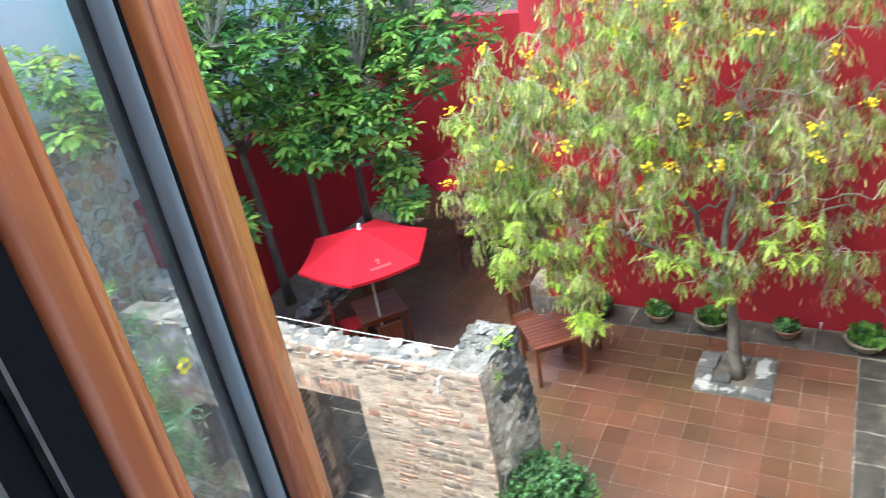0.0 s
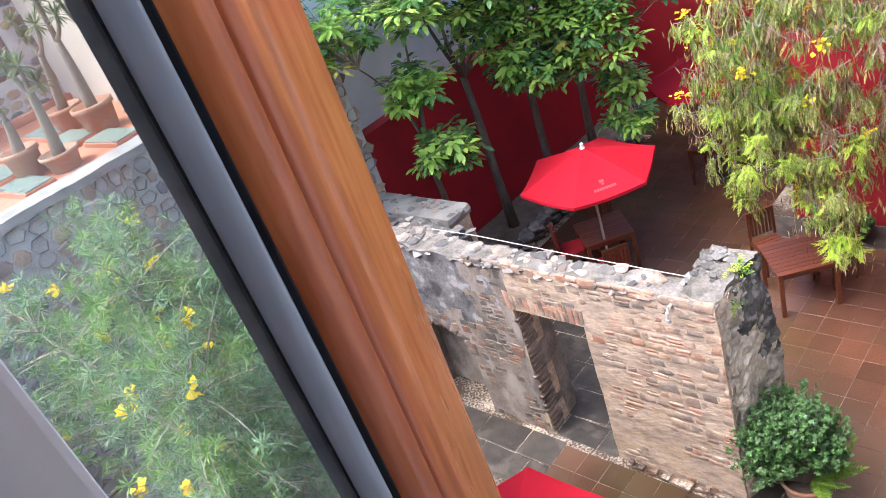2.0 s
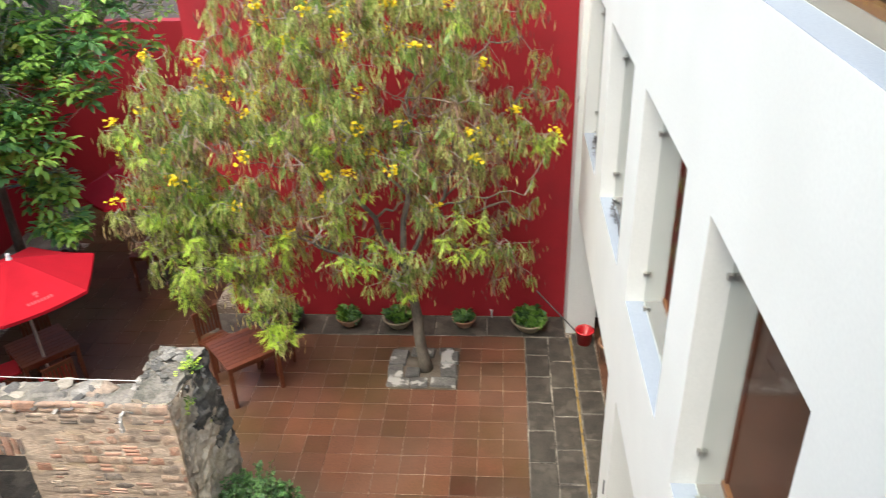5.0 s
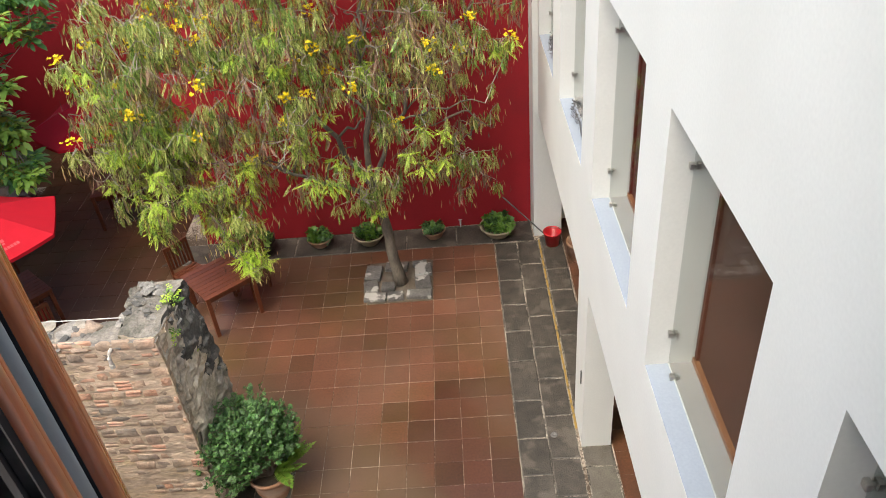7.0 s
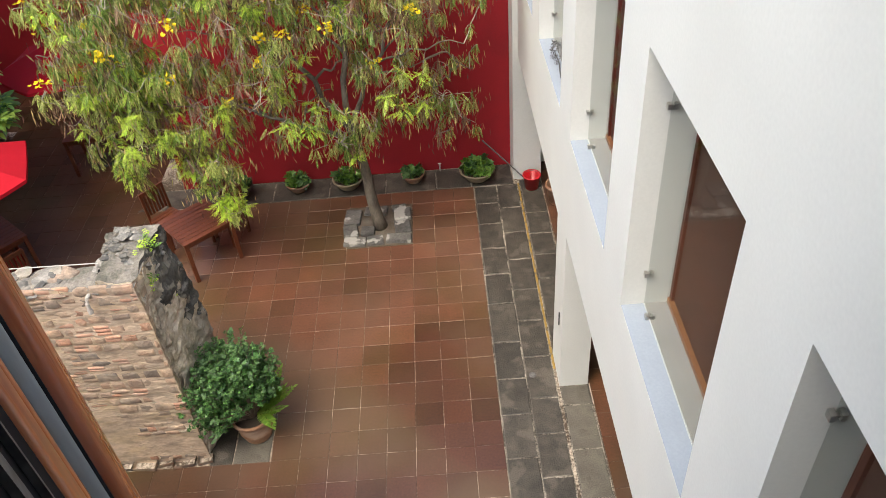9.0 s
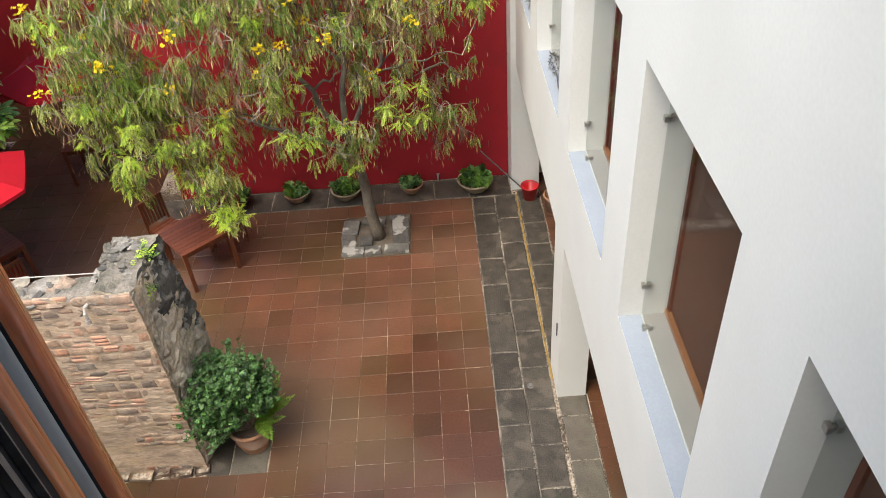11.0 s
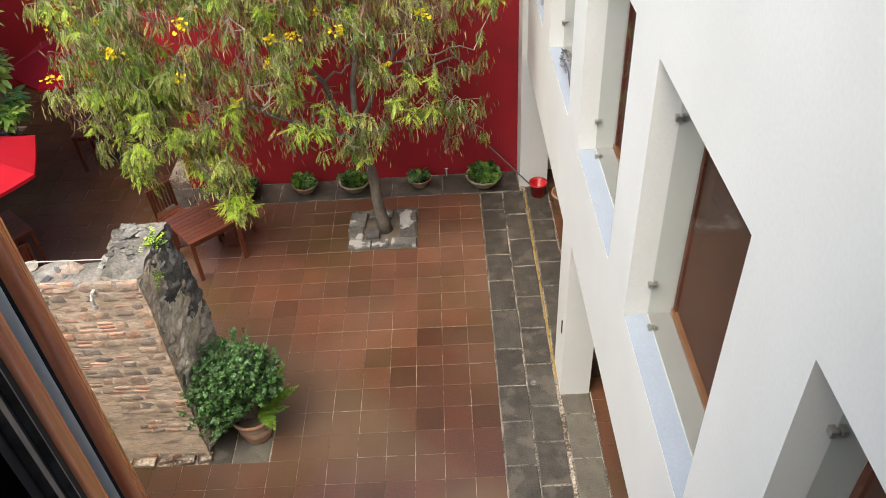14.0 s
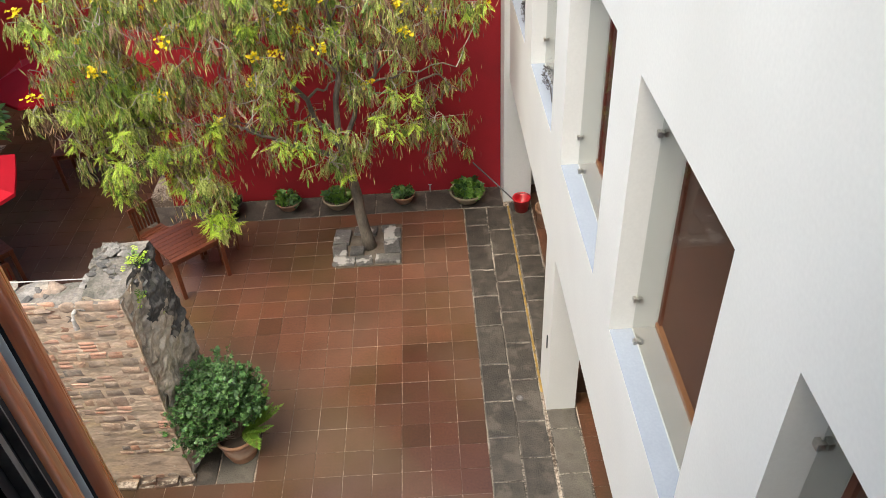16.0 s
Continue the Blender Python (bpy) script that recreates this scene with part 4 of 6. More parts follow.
def slab_mesh(name, sx, sy, mats, seed, thick=0.04, wobble=0.007):
    """A hand-cut slab: a wavering outline, worn edges and a slightly uneven top."""
    r = random.Random(seed)
    bm = bmesh.new()
    nx, ny = max(2, round(sx / 0.11)), max(2, round(sy / 0.11))
    rim = [(-1 + 2 * i / nx, -1) for i in range(nx)] + [(1, -1 + 2 * i / ny) for i in range(ny)] + [(1 - 2 * i / nx, 1) for i in range(nx)] + [(-1, 1 - 2 * i / ny) for i in range(ny)]
    pts = [(u * sx / 2 + r.uniform(-wobble, wobble) * 0.8, v * sy / 2 + r.uniform(-wobble, wobble) * 0.8) for u, v in rim]
    low = [bm.verts.new((x, y, -thick)) for x, y in pts]
    mid = [bm.verts.new((x, y, -0.008)) for x, y in pts]
    top = [bm.verts.new((x * (1 - 0.014 / sx * 2), y * (1 - 0.014 / sy * 2), r.uniform(-0.002, 0.001))) for x, y in pts]
    n = len(pts)
    for p, q in ((low, mid), (mid, top)):
        for k in range(n):
            bm.faces.new((p[k], p[(k + 1) % n], q[(k + 1) % n], q[k]))
    c = bm.verts.new((0, 0, 0.001))
    for k in range(n):
        bm.faces.new((top[k], top[(k + 1) % n], c))
    return to_mesh(name, bm, mats)


PITS = [(-1.75, -0.70, 4.20, 5.25), (-3.15, -2.45, 0.35, 1.05), (-10.0, -8.85, 2.2, 8.6), (-8.6, -5.55, -0.55, 0.42), (-8.4, -4.55, 0.8, 2.8)]
tiles = thing("floor", "terracotta tile floor of the courtyard, damp and mossy in places", "floor", kind="structure")
tile_whole = [tile_mesh("tile", 0.343, 0.343, M_TILE, rough=0.0015, seed=i) for i in range(4)]
tile_old = [tile_mesh("tile", 0.344, 0.344, M_TILE_OLD, rough=0.0015, seed=9 + i) for i in range(4)]
tile_rest = tile_mesh("tile", 0.343, 0.343, M_TILE_REST)
near, far = [], []
ft = random.Random(11)
for i in range(-29, 2):
    for j in range(-14, 30):
        cx, cy = (i + 0.5) * 0.35, (j + 0.5) * 0.35
        if j >= 16 and cx > -5.5 + 0.35:
            continue
        if cx > 0.5 or any(a < cx < b and c < cy < d for a, b, c, d in PITS):
            continue
        if -8.4 < cx < -3.2 and RY - 0.02 < cy < RY + 0.35:
            continue
        wide = 1.0 if i < 1 else 0.09
        m = pose(cx if i < 1 else 0.366, cy, ft.uniform(-0.0015, 0.0015), ft.uniform(-0.25, 0.25), ft.uniform(-0.25, 0.25), ft.choice((0, 90, 180, 270)) + ft.uniform(-0.3, 0.3))
        if i >= 1:
            continue
        (near if cx > -4.6 and -1.8 < cy and len(near) < 300 else far).append(m)
# ---------------------------------------------------------------- slab paving
def basalt(parent, x0, x1, y0, y1, along, seed, mats=None, lo=0.42, hi=0.85, gap=0.010, pale=0.0, cuts=()):
    """A row of basalt slabs of uneven length."""
    r = random.Random(seed)
    p = y0 if along == "y" else x0
    end = y1 if along == "y" else x1
    cuts = list(cuts)
    while p < end - 0.05:
        q = min(end, cuts.pop(0) if cuts else p + r.uniform(lo, hi))
        if end - q < 0.2:
            q = end
        if along == "y":
            sx, sy, c = x1 - x0 - gap, q - p - gap, ((x0 + x1) / 2, (p + q) / 2)
        else:
            sx, sy, c = q - p - gap, y1 - y0 - gap, ((p + q) / 2, (y0 + y1) / 2)
        me = slab_mesh("slab", sx, sy, mats or (M_SLAB_PALE if r.random() < pale else M_SLAB), r.randint(0, 9999))
        piece("slab", me, parent, pose(c[0], c[1], r.uniform(-0.001, 0.003), r.uniform(-0.12, 0.12), r.uniform(-0.12, 0.12), 0))
        p = q


edging = thing("slab_paving", "dark basalt slabs edging the courtyard, joints pale with mortar", "paving", kind="structure")
part("joints", box_bm((0.352, -4.9, -0.02), (1.10, 5.598, -0.0045)), M_JOINT, edging, "pale mortar joints")
part("joints", box_bm((-5.46, 5.602, -0.02), (1.04, 6.195, -0.0045)), M_JOINT, edging, "pale mortar joints")
part("joints", box_bm((1.136, -4.9, -0.02), (1.505, 5.71, -0.0045)), M_JOINT, edging, "pale mortar joints")
basalt(edging, 0.356, 0.735, -4.9, 5.59, "y", 21, lo=0.45, hi=0.8, pale=0.0, cuts=(-4.3, -3.7, -3.0, -2.4, -1.75, -1.1, -0.48, 0.134, 0.766, 1.334, 1.973, 2.719, 3.347, 3.95, 4.55, 5.1))
basalt(edging, 0.735, 1.098, -4.9, 5.59, "y", 22, lo=0.45, hi=0.9, pale=0.05, cuts=(-4.2, -3.5, -2.9, -2.2, -1.6, -0.9, -0.15, 0.45, 0.993, 1.678, 2.35, 2.975, 3.65, 4.3, 4.95))
basalt(edging, 1.142, 1.50, -4.9, 1.15, "y", 23, M_SLAB_PALE, lo=0.5, hi=0.8)
basalt(edging, 1.142, 1.50, 1.74, 5.70, "y", 34, lo=0.5, hi=0.8)
basalt(edging, -5.46, 1.04, 5.605, 6.19, "x", 24, lo=0.55, hi=1.05)
basalt(edging, -8.5, -5.6, -0.5, -0.05, "x", 25)
basalt(edging, -8.5, -5.6, -0.05, 0.40, "x", 26)
basalt(edging, -8.3, -4.56, 0.86, 1.35, "x", 27)
basalt(edging, -7.9, -4.56, 1.35, 1.84, "x", 28)
basalt(edging, -7.9, -4.56, 1.84, 2.32, "x", 32)
basalt(edging, -7.9, -4.56, 2.32, 2.79, "x", 33)
basalt(edging, -5.85, -4.87, 0.44, 0.85, "x", 29)
basalt(edging, -3.19, -2.91, 0.33, 1.05, "y", 30, M_SLAB, 0.8, 0.9)
basalt(edging, -2.91, -2.46, 0.33, 1.05, "y", 31, M_SLAB_PALE, 0.8, 0.9)
part("yellow_line", box_bm((1.102, 1.45, -0.004), (1.128, 5.6, 0.004)), M_YELLOW, edging, "worn yellow line along the kerb")
bm = bmesh.new()
lathe(bm, [(0.0, 0.006), (0.022, 0.006), (0.030, 0.012), (0.042, 0.012), (0.046, 0.004), (0.046, -0.004)], 20, (0.82, 1.366, 0.002))
tagged(part("floor_drain", bm, M_SPACER, None, "", True), "small round metal drain set in a slab", "drain")

pit = thing("tree_pit", "square bed edged with worn grey stone blocks round the tree", "tree pit", kind="structure")
part("soil", box_bm((-1.748, 4.203, -0.03), (-0.703, 5.247, 0.012)), M_EARTH, pit)
pr = random.Random(4)
for bx, by, sx, sy in ((-1.62, 4.33, 0.36, 0.2), (-1.30, 4.33, 0.26, 0.22), (-0.92, 4.33, 0.40, 0.2), (-1.70, 4.60, 0.24, 0.30), (-1.68, 4.94, 0.27, 0.36), (-0.86, 4.62, 0.26, 0.32), (-0.86, 4.95, 0.28, 0.30), (-1.30, 5.09, 0.38, 0.22), (-1.42, 4.56, 0.22, 0.20), (-0.92, 5.12, 0.24, 0.14)):
    bm = box_bm((-sx / 2, -sy / 2, -0.05), (sx / 2, sy / 2, 0.05 + pr.uniform(0, 0.025)), 0.022)
    ob = part("block", bm, M_BLOCK, pit)
    ob.matrix_local = pose(bx, by, 0.0, pr.uniform(-2, 2), pr.uniform(-2, 2), pr.uniform(-8, 8))

bed = thing("planting_bed", "raised bed edged with rough stone along the red wall", "planting bed", kind="structure")
part("earth", rough_box((-9.98, 2.2, -0.02), (-9.05, 8.6, 0.33), 0.16, 0.03, 2.0), M_EARTH, bed)
br = random.Random(8)
bed_rock = [rock_mesh("edge_stone", 90 + i, M_RUBBLE, 0.7) for i in range(5)]
y = 2.25
while y < 8.6:
    s = br.uniform(0.25, 0.45)
    for lift in (0.08, 0.27):
        piece("edge_stone", br.choice(bed_rock), bed, pose(-8.97 + br.uniform(-0.04, 0.04), y + s / 2, lift, br.uniform(-8, 8), br.uniform(-8, 8), br.uniform(0, 30)) @ Matrix.Diagonal((0.34, s * 1.1, 0.26, 1)))
    y += s


# ---------------------------------------------------------------- furniture
def wooden_table(at, turn, label, size=0.84, high=0.75):
    t = thing("table", label, "table", at, turn, "courtyard tables")
    h = size / 2
    n = 9
    for k in range(n):
        w = size / n
        part("slat", box_bm((-h, -h + k * w + 0.003, high - 0.028), (h, -h + (k + 1) * w - 0.003, high), 0.004), M_TABLE, t)
    for a in (-1, 1):
        part("apron", box_bm((-h + 0.05, a * (h - 0.05) - 0.012, high - 0.11), (h - 0.05, a * (h - 0.05) + 0.012, high - 0.03)), M_TABLE, t)
        part("apron", box_bm((a * (h - 0.05) - 0.012, -h + 0.065, high - 0.11), (a * (h - 0.05) + 0.012, h - 0.065, high - 0.03)), M_TABLE, t)
        for b in (-1, 1):
            part("leg", box_bm((a * (h - 0.04) - 0.03, b * (h - 0.04) - 0.03, 0), (a * (h - 0.04) + 0.03, b * (h - 0.04) + 0.03, high - 0.03), 0.005), M_TABLE, t)
    return t


def wooden_chair(at, turn, label, cloth=False):
    c = thing("chair", label, "chair", at, turn, "courtyard chairs")
    for k in range(6):
        part("seat_slat", box_bm((-0.21, -0.21 + k * 0.07, 0.43), (0.21, -0.15 + k * 0.07, 0.45), 0.004), M_TABLE, c)
    for a in (-1, 1):
        part("leg", box_bm((a * 0.2 - 0.02, -0.22, 0), (a * 0.2 + 0.02, -0.18, 0.43), 0.004), M_TABLE, c)
        part("leg", box_bm((a * 0.2 - 0.02, 0.19, 0), (a * 0.2 + 0.02, 0.23, 0.92), 0.004, Matrix.Rotation(radians(-4), 4, "X")), M_TABLE, c)
        part("side_rail", box_bm((a * 0.2 - 0.012, -0.18, 0.36), (a * 0.2 + 0.012, 0.21, 0.42)), M_TABLE, c)
    for k in range(6):
        part("back_slat", box_bm((-0.165 + k * 0.058, 0.20, 0.50), (-0.125 + k * 0.058, 0.218, 0.86), 0.003, Matrix.Rotation(radians(-4), 4, "X")), M_TABLE, c)
    part("top_rail", box_bm((-0.22, 0.19, 0.86), (0.22, 0.225, 0.93), 0.006, Matrix.Rotation(radians(-4), 4, "X")), M_TABLE, c)
    if cloth:
        part("cushion", box_bm((-0.205, -0.2, 0.452), (0.205, 0.18, 0.50), 0.02), M_CLOTH, c, "red cloth seat cushion")
        part("back_cover", box_bm((-0.215, 0.175, 0.52), (0.215, 0.195, 0.90), 0.008, Matrix.Rotation(radians(-4), 4, "X")), M_CLOTH, c, "red cloth back cover")
    return c


wooden_table((-3.957, 4.235, 0), 41, "square reddish slatted wooden table standing in the open")
wooden_chair((-3.66, 4.74, 0), -25, "reddish slatted wooden chair pushed under the open table")
wooden_chair((-4.58, 4.80, 0), 50, "reddish slatted wooden chair behind the open table")


def umbrella(at, turn, label, radius=1.13, rim=2.06, top=2.46, bars=True):
    u = thing("umbrella", label, "umbrella", at, turn, "red parasols")
    bm = bmesh.new()
    tip = bm.verts.new((0, 0, top))
    n, rows = 6, 8
    rings = []
    for r in range(1, rows + 1):
        f = r / rows
        ring = []
        for k in range(n * 6):
            a0, a1 = (k // 6) * math.pi / 3, (k // 6 + 1) * math.pi / 3
            g = (k % 6) / 6
            p = Vector((math.cos(a0), math.sin(a0), 0)).lerp(Vector((math.cos(a1), math.sin(a1), 0)), g) * radius * f
            sag = 0.035 * math.sin(math.pi * g) * f
            ring.append(bm.verts.new((p.x, p.y, top + (rim - top) * (f ** 1.08) - sag)))
        rings.append(ring)
    m = n * 6
    for k in range(m):
        bm.faces.new((tip, rings[0][k], rings[0][(k + 1) % m]))
        for r0, r1 in zip(rings, rings[1:]):
            bm.faces.new((r0[k], r1[k], r1[(k + 1) % m], r0[(k + 1) % m]))
    low = [bm.verts.new(v.co * 1.0 + Vector((0, 0, -0.05))) for v in rings[-1]]
    for k in range(m):
        bm.faces.new((rings[-1][k], low[k], low[(k + 1) % m], rings[-1][(k + 1) % m]))
    can = part("canopy", bm, M_UMB, u)
    sol = can.modifiers.new("cloth", "SOLIDIFY")
    sol.thickness = 0.004
    bm = bmesh.new()
    lathe(bm, [(0.0, 0.09), (0.022, 0.085), (0.032, 0.06), (0.022, 0.04), (0.038, 0.015), (0.04, -0.01)], 14, (0, 0, top))
    part("finial", bm, M_FINIAL, u, "white plastic finial", True)
    bm = bmesh.new()
    tube(bm, [(0, 0, 0.04), (0, 0, top - 0.01)], [0.022, 0.022], 12)
    part("pole", bm, M_POLE, u)
    bm = bmesh.new()
    lathe(bm, [(0.0, 0.10), (0.04, 0.10), (0.05, 0.06), (0.23, 0.05), (0.25, 0.03), (0.25, 0.0)], 24)
    part("base", bm, M_DARK, u)
    for k in range(6):
        a = k * math.pi / 3
        bm = bmesh.new()
        tube(bm, [(0.03 * math.cos(a), 0.03 * math.sin(a), top - 0.05), (radius * 0.98 * math.cos(a), radius * 0.98 * math.sin(a), rim - 0.03)], [0.007, 0.006], 5)
        part("rib", bm, M_POLE, u)
        bm = bmesh.new()
        tube(bm, [(0.03 * math.cos(a), 0.03 * math.sin(a), rim - 0.28), (radius * 0.5 * math.cos(a), radius * 0.5 * math.sin(a), (top + rim) / 2 - 0.05)], [0.006, 0.006], 5)
        part("strut", bm, M_POLE, u)
    if bars:
        for k in (2, 5):
            a = (k + 0.5) * math.pi / 3
            out, side = Vector((math.cos(a), math.sin(a), 0)), Vector((-math.sin(a), math.cos(a), 0))
            flat = radius * math.cos(math.pi / 6)

            def on(s, r):
                f = r / flat
                p = out * r + side * s
                g = 0.5 + s / max(1e-3, 2 * r * math.tan(math.pi / 6))
                return Vector((p.x, p.y, top + (rim - top) * (f ** 1.08) - 0.035 * math.sin(math.pi * min(1, max(0, g))) * f + 0.005))

            cells = [(-0.17 + 0.044 * q, 0.034, 0.79, 0.045) for q in range(8)] + [(-0.035, 0.07, 0.66, 0.05), (-0.02, 0.04, 0.72, 0.03)]
            for s, w, r, h in cells:
                bm = bmesh.new()
                q = [bm.verts.new(on(*c)) for c in ((s, r), (s + w, r), (s + w, r + h), (s, r + h))]
                bm.faces.new(q)
                part("print", bm, M_UMB_MARK, u, "faded pale bar of print")
    return u


umbrella((-6.93, 3.90, 0), -9, "open red canvas parasol shading a wooden table")
wooden_table((-7.13, 4.19, 0), 48, "dark wooden table under the red parasol")
wooden_chair((-6.70, 3.71, 0), -131, "wooden chair with a red cloth cover, facing the parasol table", True)
wooden_chair((-7.62, 3.87, 0), 131, "wooden chair with a red cloth cover beside the parasol table", True)
wooden_chair((-7.50, 4.72, 0), 41, "dark wooden chair at the parasol table")
umbrella((-3.74, -2.39, 0), 2, "open red canvas parasol near the ruined doorway")
umbrella((-6.55, 7.35, 0), 20, "open red canvas parasol in the shaded recess")
wooden_table((-6.55, 7.35, 0), 8, "dark wooden table under the parasol in the recess")


# ---------------------------------------------------------------- pots and small things along the red wall
def rosette(count, width, rise, bend=0.35):
    """A star of blades round a point, each two quads long."""
    tv, tf = [], []
    r = random.Random(count)
    for k in range(count):
        a = k * 2.399963 + r.uniform(-0.2, 0.2)
        e = radians(r.uniform(*rise))
        d = Vector((math.cos(a) * math.cos(e), math.sin(a) * math.cos(e), math.sin(e)))
        s = Vector((-math.sin(a), math.cos(a), 0)) * width
        length = r.uniform(0.75, 1.0)
        m, t = d * 0.55 * length, d * length - Vector((0, 0, bend * length * 0.5))
        i = len(tv)
        tv += [(0, 0, 0), tuple(m - s), tuple(t), tuple(m + s)]
        tf.append((i, i + 1, i + 2, i + 3))
    return tv, tf


def pinnate(pairs, blade, wide, droop, sweep=0.35, tip=True):
    """A feathered leaf of unit length along x: a thin rib and leaflets on both sides."""
    tv, tf = [], []

    def leaflet(p, d, n):
        i = len(tv)
        m = p + d * 0.5
        s = n * wide
        tv.extend([tuple(p), tuple(m - s), tuple(p + d), tuple(m + s)])
        tf.append((i, i + 1, i + 2, i + 3))

    for k in range(pairs):
        x = 0.18 + 0.80 * k / max(1, pairs - 1)
        grow = math.sin(math.pi * (0.25 + 0.65 * k / pairs)) * blade
        for side in (-1, 1):
            d = Vector((sweep, side * 0.9, -droop)).normalized() * grow
            leaflet(Vector((x, 0, -0.12 * x * x)), d, Vector((0.9, -side * sweep, 0)).normalized())
    if tip:
        leaflet(Vector((0.98, 0, -0.12)), Vector((blade, 0, -droop * blade)), Vector((0, 1, 0)))
    i = len(tv)
    tv.extend([(0, -0.008, 0), (0, 0.008, 0), (1.0, 0.003, -0.12), (1.0, -0.003, -0.12)])
    tf.append((i, i + 1, i + 2, i + 3))
    return tv, tf


def rand_turns(rng, k, lift=(-0.2, 0.9)):
    w = rng.normal(size=(k, 3))
    w[:, 2] = np.abs(w[:, 2]) * 0.6 + lift[0]
    up = rng.normal(size=(k, 3)) * 0.35 + np.array([0, 0, 1.0])
    return facing(w, up)


def planter(at, r, label, clay, plants=60, size=0.11, dark=False, seed=1, high=0.17):
    p = thing("planter", label, "planter", at, 0, "bowls along the red wall")
    bm = bmesh.new()
    lathe(bm, [(0.0, 0.0), (r * 0.55, 0.0), (r * 0.60, 0.012), (r * 0.80, high * 0.45), (r * 0.94, high * 0.82), (r * 1.0, high * 0.86), (r * 1.0, high), (r * 0.92, high), (r * 0.86, high * 0.8), (0.0, high * 0.78)], 32)
    part("bowl", bm, clay, p, "", True)
    bm = bmesh.new()
    lathe(bm, [(0.0, high * 0.86), (r * 0.5, high * 0.85), (r * 0.87, high * 0.80)], 20)
    part("soil", bm, M_SOIL, p)
    rng = np.random.default_rng(seed)
    a, q = rng.uniform(0, 6.28, plants), np.sqrt(rng.uniform(0, 1, plants)) * r * 0.82
    pos = np.stack([np.cos(a) * q, np.sin(a) * q, high * 0.9 + rng.uniform(0, 0.10, plants)], 1)
    tv, tf = rosette(9, 0.24, (5, 60), 0.3)
    cloud_mesh("foliage", tv, tf, pos, rand_turns(rng, plants, (0.6, 1)), rng.uniform(0.6, 1.1, plants) * size, rng.integers(0, 2, plants), [M_LEAF_DARK, M_LEAF_FERN] if not dark else [M_LEAF_DARK, M_LEAF_MID], p, "leafy plants")
    return p


planter((0.44, 5.86, 0.004), 0.31, "wide stone bowl of leafy green plants by the red wall", M_BOWL, 80, 0.13, seed=1, high=0.2)
planter((-0.67, 5.92, 0.004), 0.205, "small clay bowl of green plants by the red wall", M_CLAY, 40, 0.11, seed=2)
planter((-1.80, 5.90, 0.004), 0.27, "stone bowl of green plants behind the tree", M_BOWL, 70, 0.12, seed=3, high=0.19)
planter((-2.67, 5.92, 0.004), 0.22, "small clay bowl of green plants by the red wall", M_CLAY, 46, 0.12, seed=4)
planter((-3.73, 5.88, 0.004), 0.28, "dark bowl of straggling plants by the red wall", M_BOWL_DARK, 60, 0.14, True, 5, 0.22)

for vx, vy, vz, k in ((1.24, 2.75, 3.664, 22), (1.22, 4.75, 3.664, 30)):
    v = thing("dry_plant", "small dark straggling plant on a white window sill", "plant", (vx, vy, vz), 0, "plants on sills")
    rng = np.random.default_rng(k)
    pos = np.stack([rng.normal(size=k) * 0.03, rng.uniform(-0.28, 0.28, k), rng.uniform(0.02, 0.20, k)], 1)
    bm = bmesh.new()
    tube(bm, [(0, -0.3, -0.018), (0.01, -0.1, 0.06), (-0.01, 0.1, 0.10), (0, 0.28, 0.03)], [0.008, 0.007, 0.006, 0.004], 6)
    part("stem", bm, M_STICK, v)
    cloud_mesh("foliage", *rosette(6, 0.16, (-20, 60), 0.3), pos, rand_turns(rng, k), rng.uniform(0.035, 0.06, k), np.zeros(k, int), [M_STICK], v)

tap = thing("garden_tap", "small steel tap on a short pipe by the red wall", "tap", (-0.2, 6.16, 0))
bm = bmesh.new()
tube(bm, [(0, 0, 0), (0, 0, 0.13)], [0.012, 0.012], 8)
part("pipe", bm, M_STEEL, tap)
bm = bmesh.new()
tube(bm, [(0, 0.02, 0.13), (0, -0.06, 0.13), (0, -0.075, 0.10)], [0.016, 0.016, 0.013], 8)
tube(bm, [(-0.03, 0, 0.155), (0.03, 0, 0.155)], [0.007, 0.007], 6)
part("spout", bm, M_STEEL, tap)

bucket = thing("bucket", "red plastic bucket standing by the white pier", "bucket", (1.33, 5.46, 0.004))
bm = bmesh.new()
lathe(bm, [(0.0, 0.004), (0.105, 0.004), (0.11, 0.0), (0.145, 0.24), (0.155, 0.24), (0.155, 0.26), (0.138, 0.26), (0.104, 0.02), (0.0, 0.02)], 26)
part("body", bm, M_BUCKET, bucket, "", True)
bm = bmesh.new()
tube(bm, [(0.15 * math.cos(a), 0.15 * math.sin(a) * 0.4, 0.245 + 0.05 * math.sin(a)) for a in [math.pi * k / 10 for k in range(11)]], [0.004] * 11, 5)
part("handle", bm, M_STICK, bucket, "thin dark bail handle")
bm = bmesh.new()
tube(bm, [(0.56, 6.10, 0.60), (1.30, 5.47, 0.09)], [0.012, 0.012], 8)
tagged(part("mop_handle", bm, M_STICK), "dark stick leaning into the red bucket", "stick")

clay = thing("clay_pot", "plain terracotta pot standing in the covered passage", "pot", (1.70, 5.02, -0.004))
bm = bmesh.new()
lathe(bm, [(0.0, 0.0), (0.13, 0.0), (0.14, 0.02), (0.185, 0.30), (0.205, 0.31), (0.205, 0.36), (0.178, 0.36), (0.160, 0.06), (0.0, 0.05)], 28)
part("pot_body", bm, M_CLAY, clay, "", True)

bm = box_bm((FX - 0.012, 1.33, 0.93), (FX + 0.01, 1.36, 1.13), 0.003)
tagged(part("wall_slot", bm, M_DARK), "narrow dark metal fitting on the white pier", "fitting")

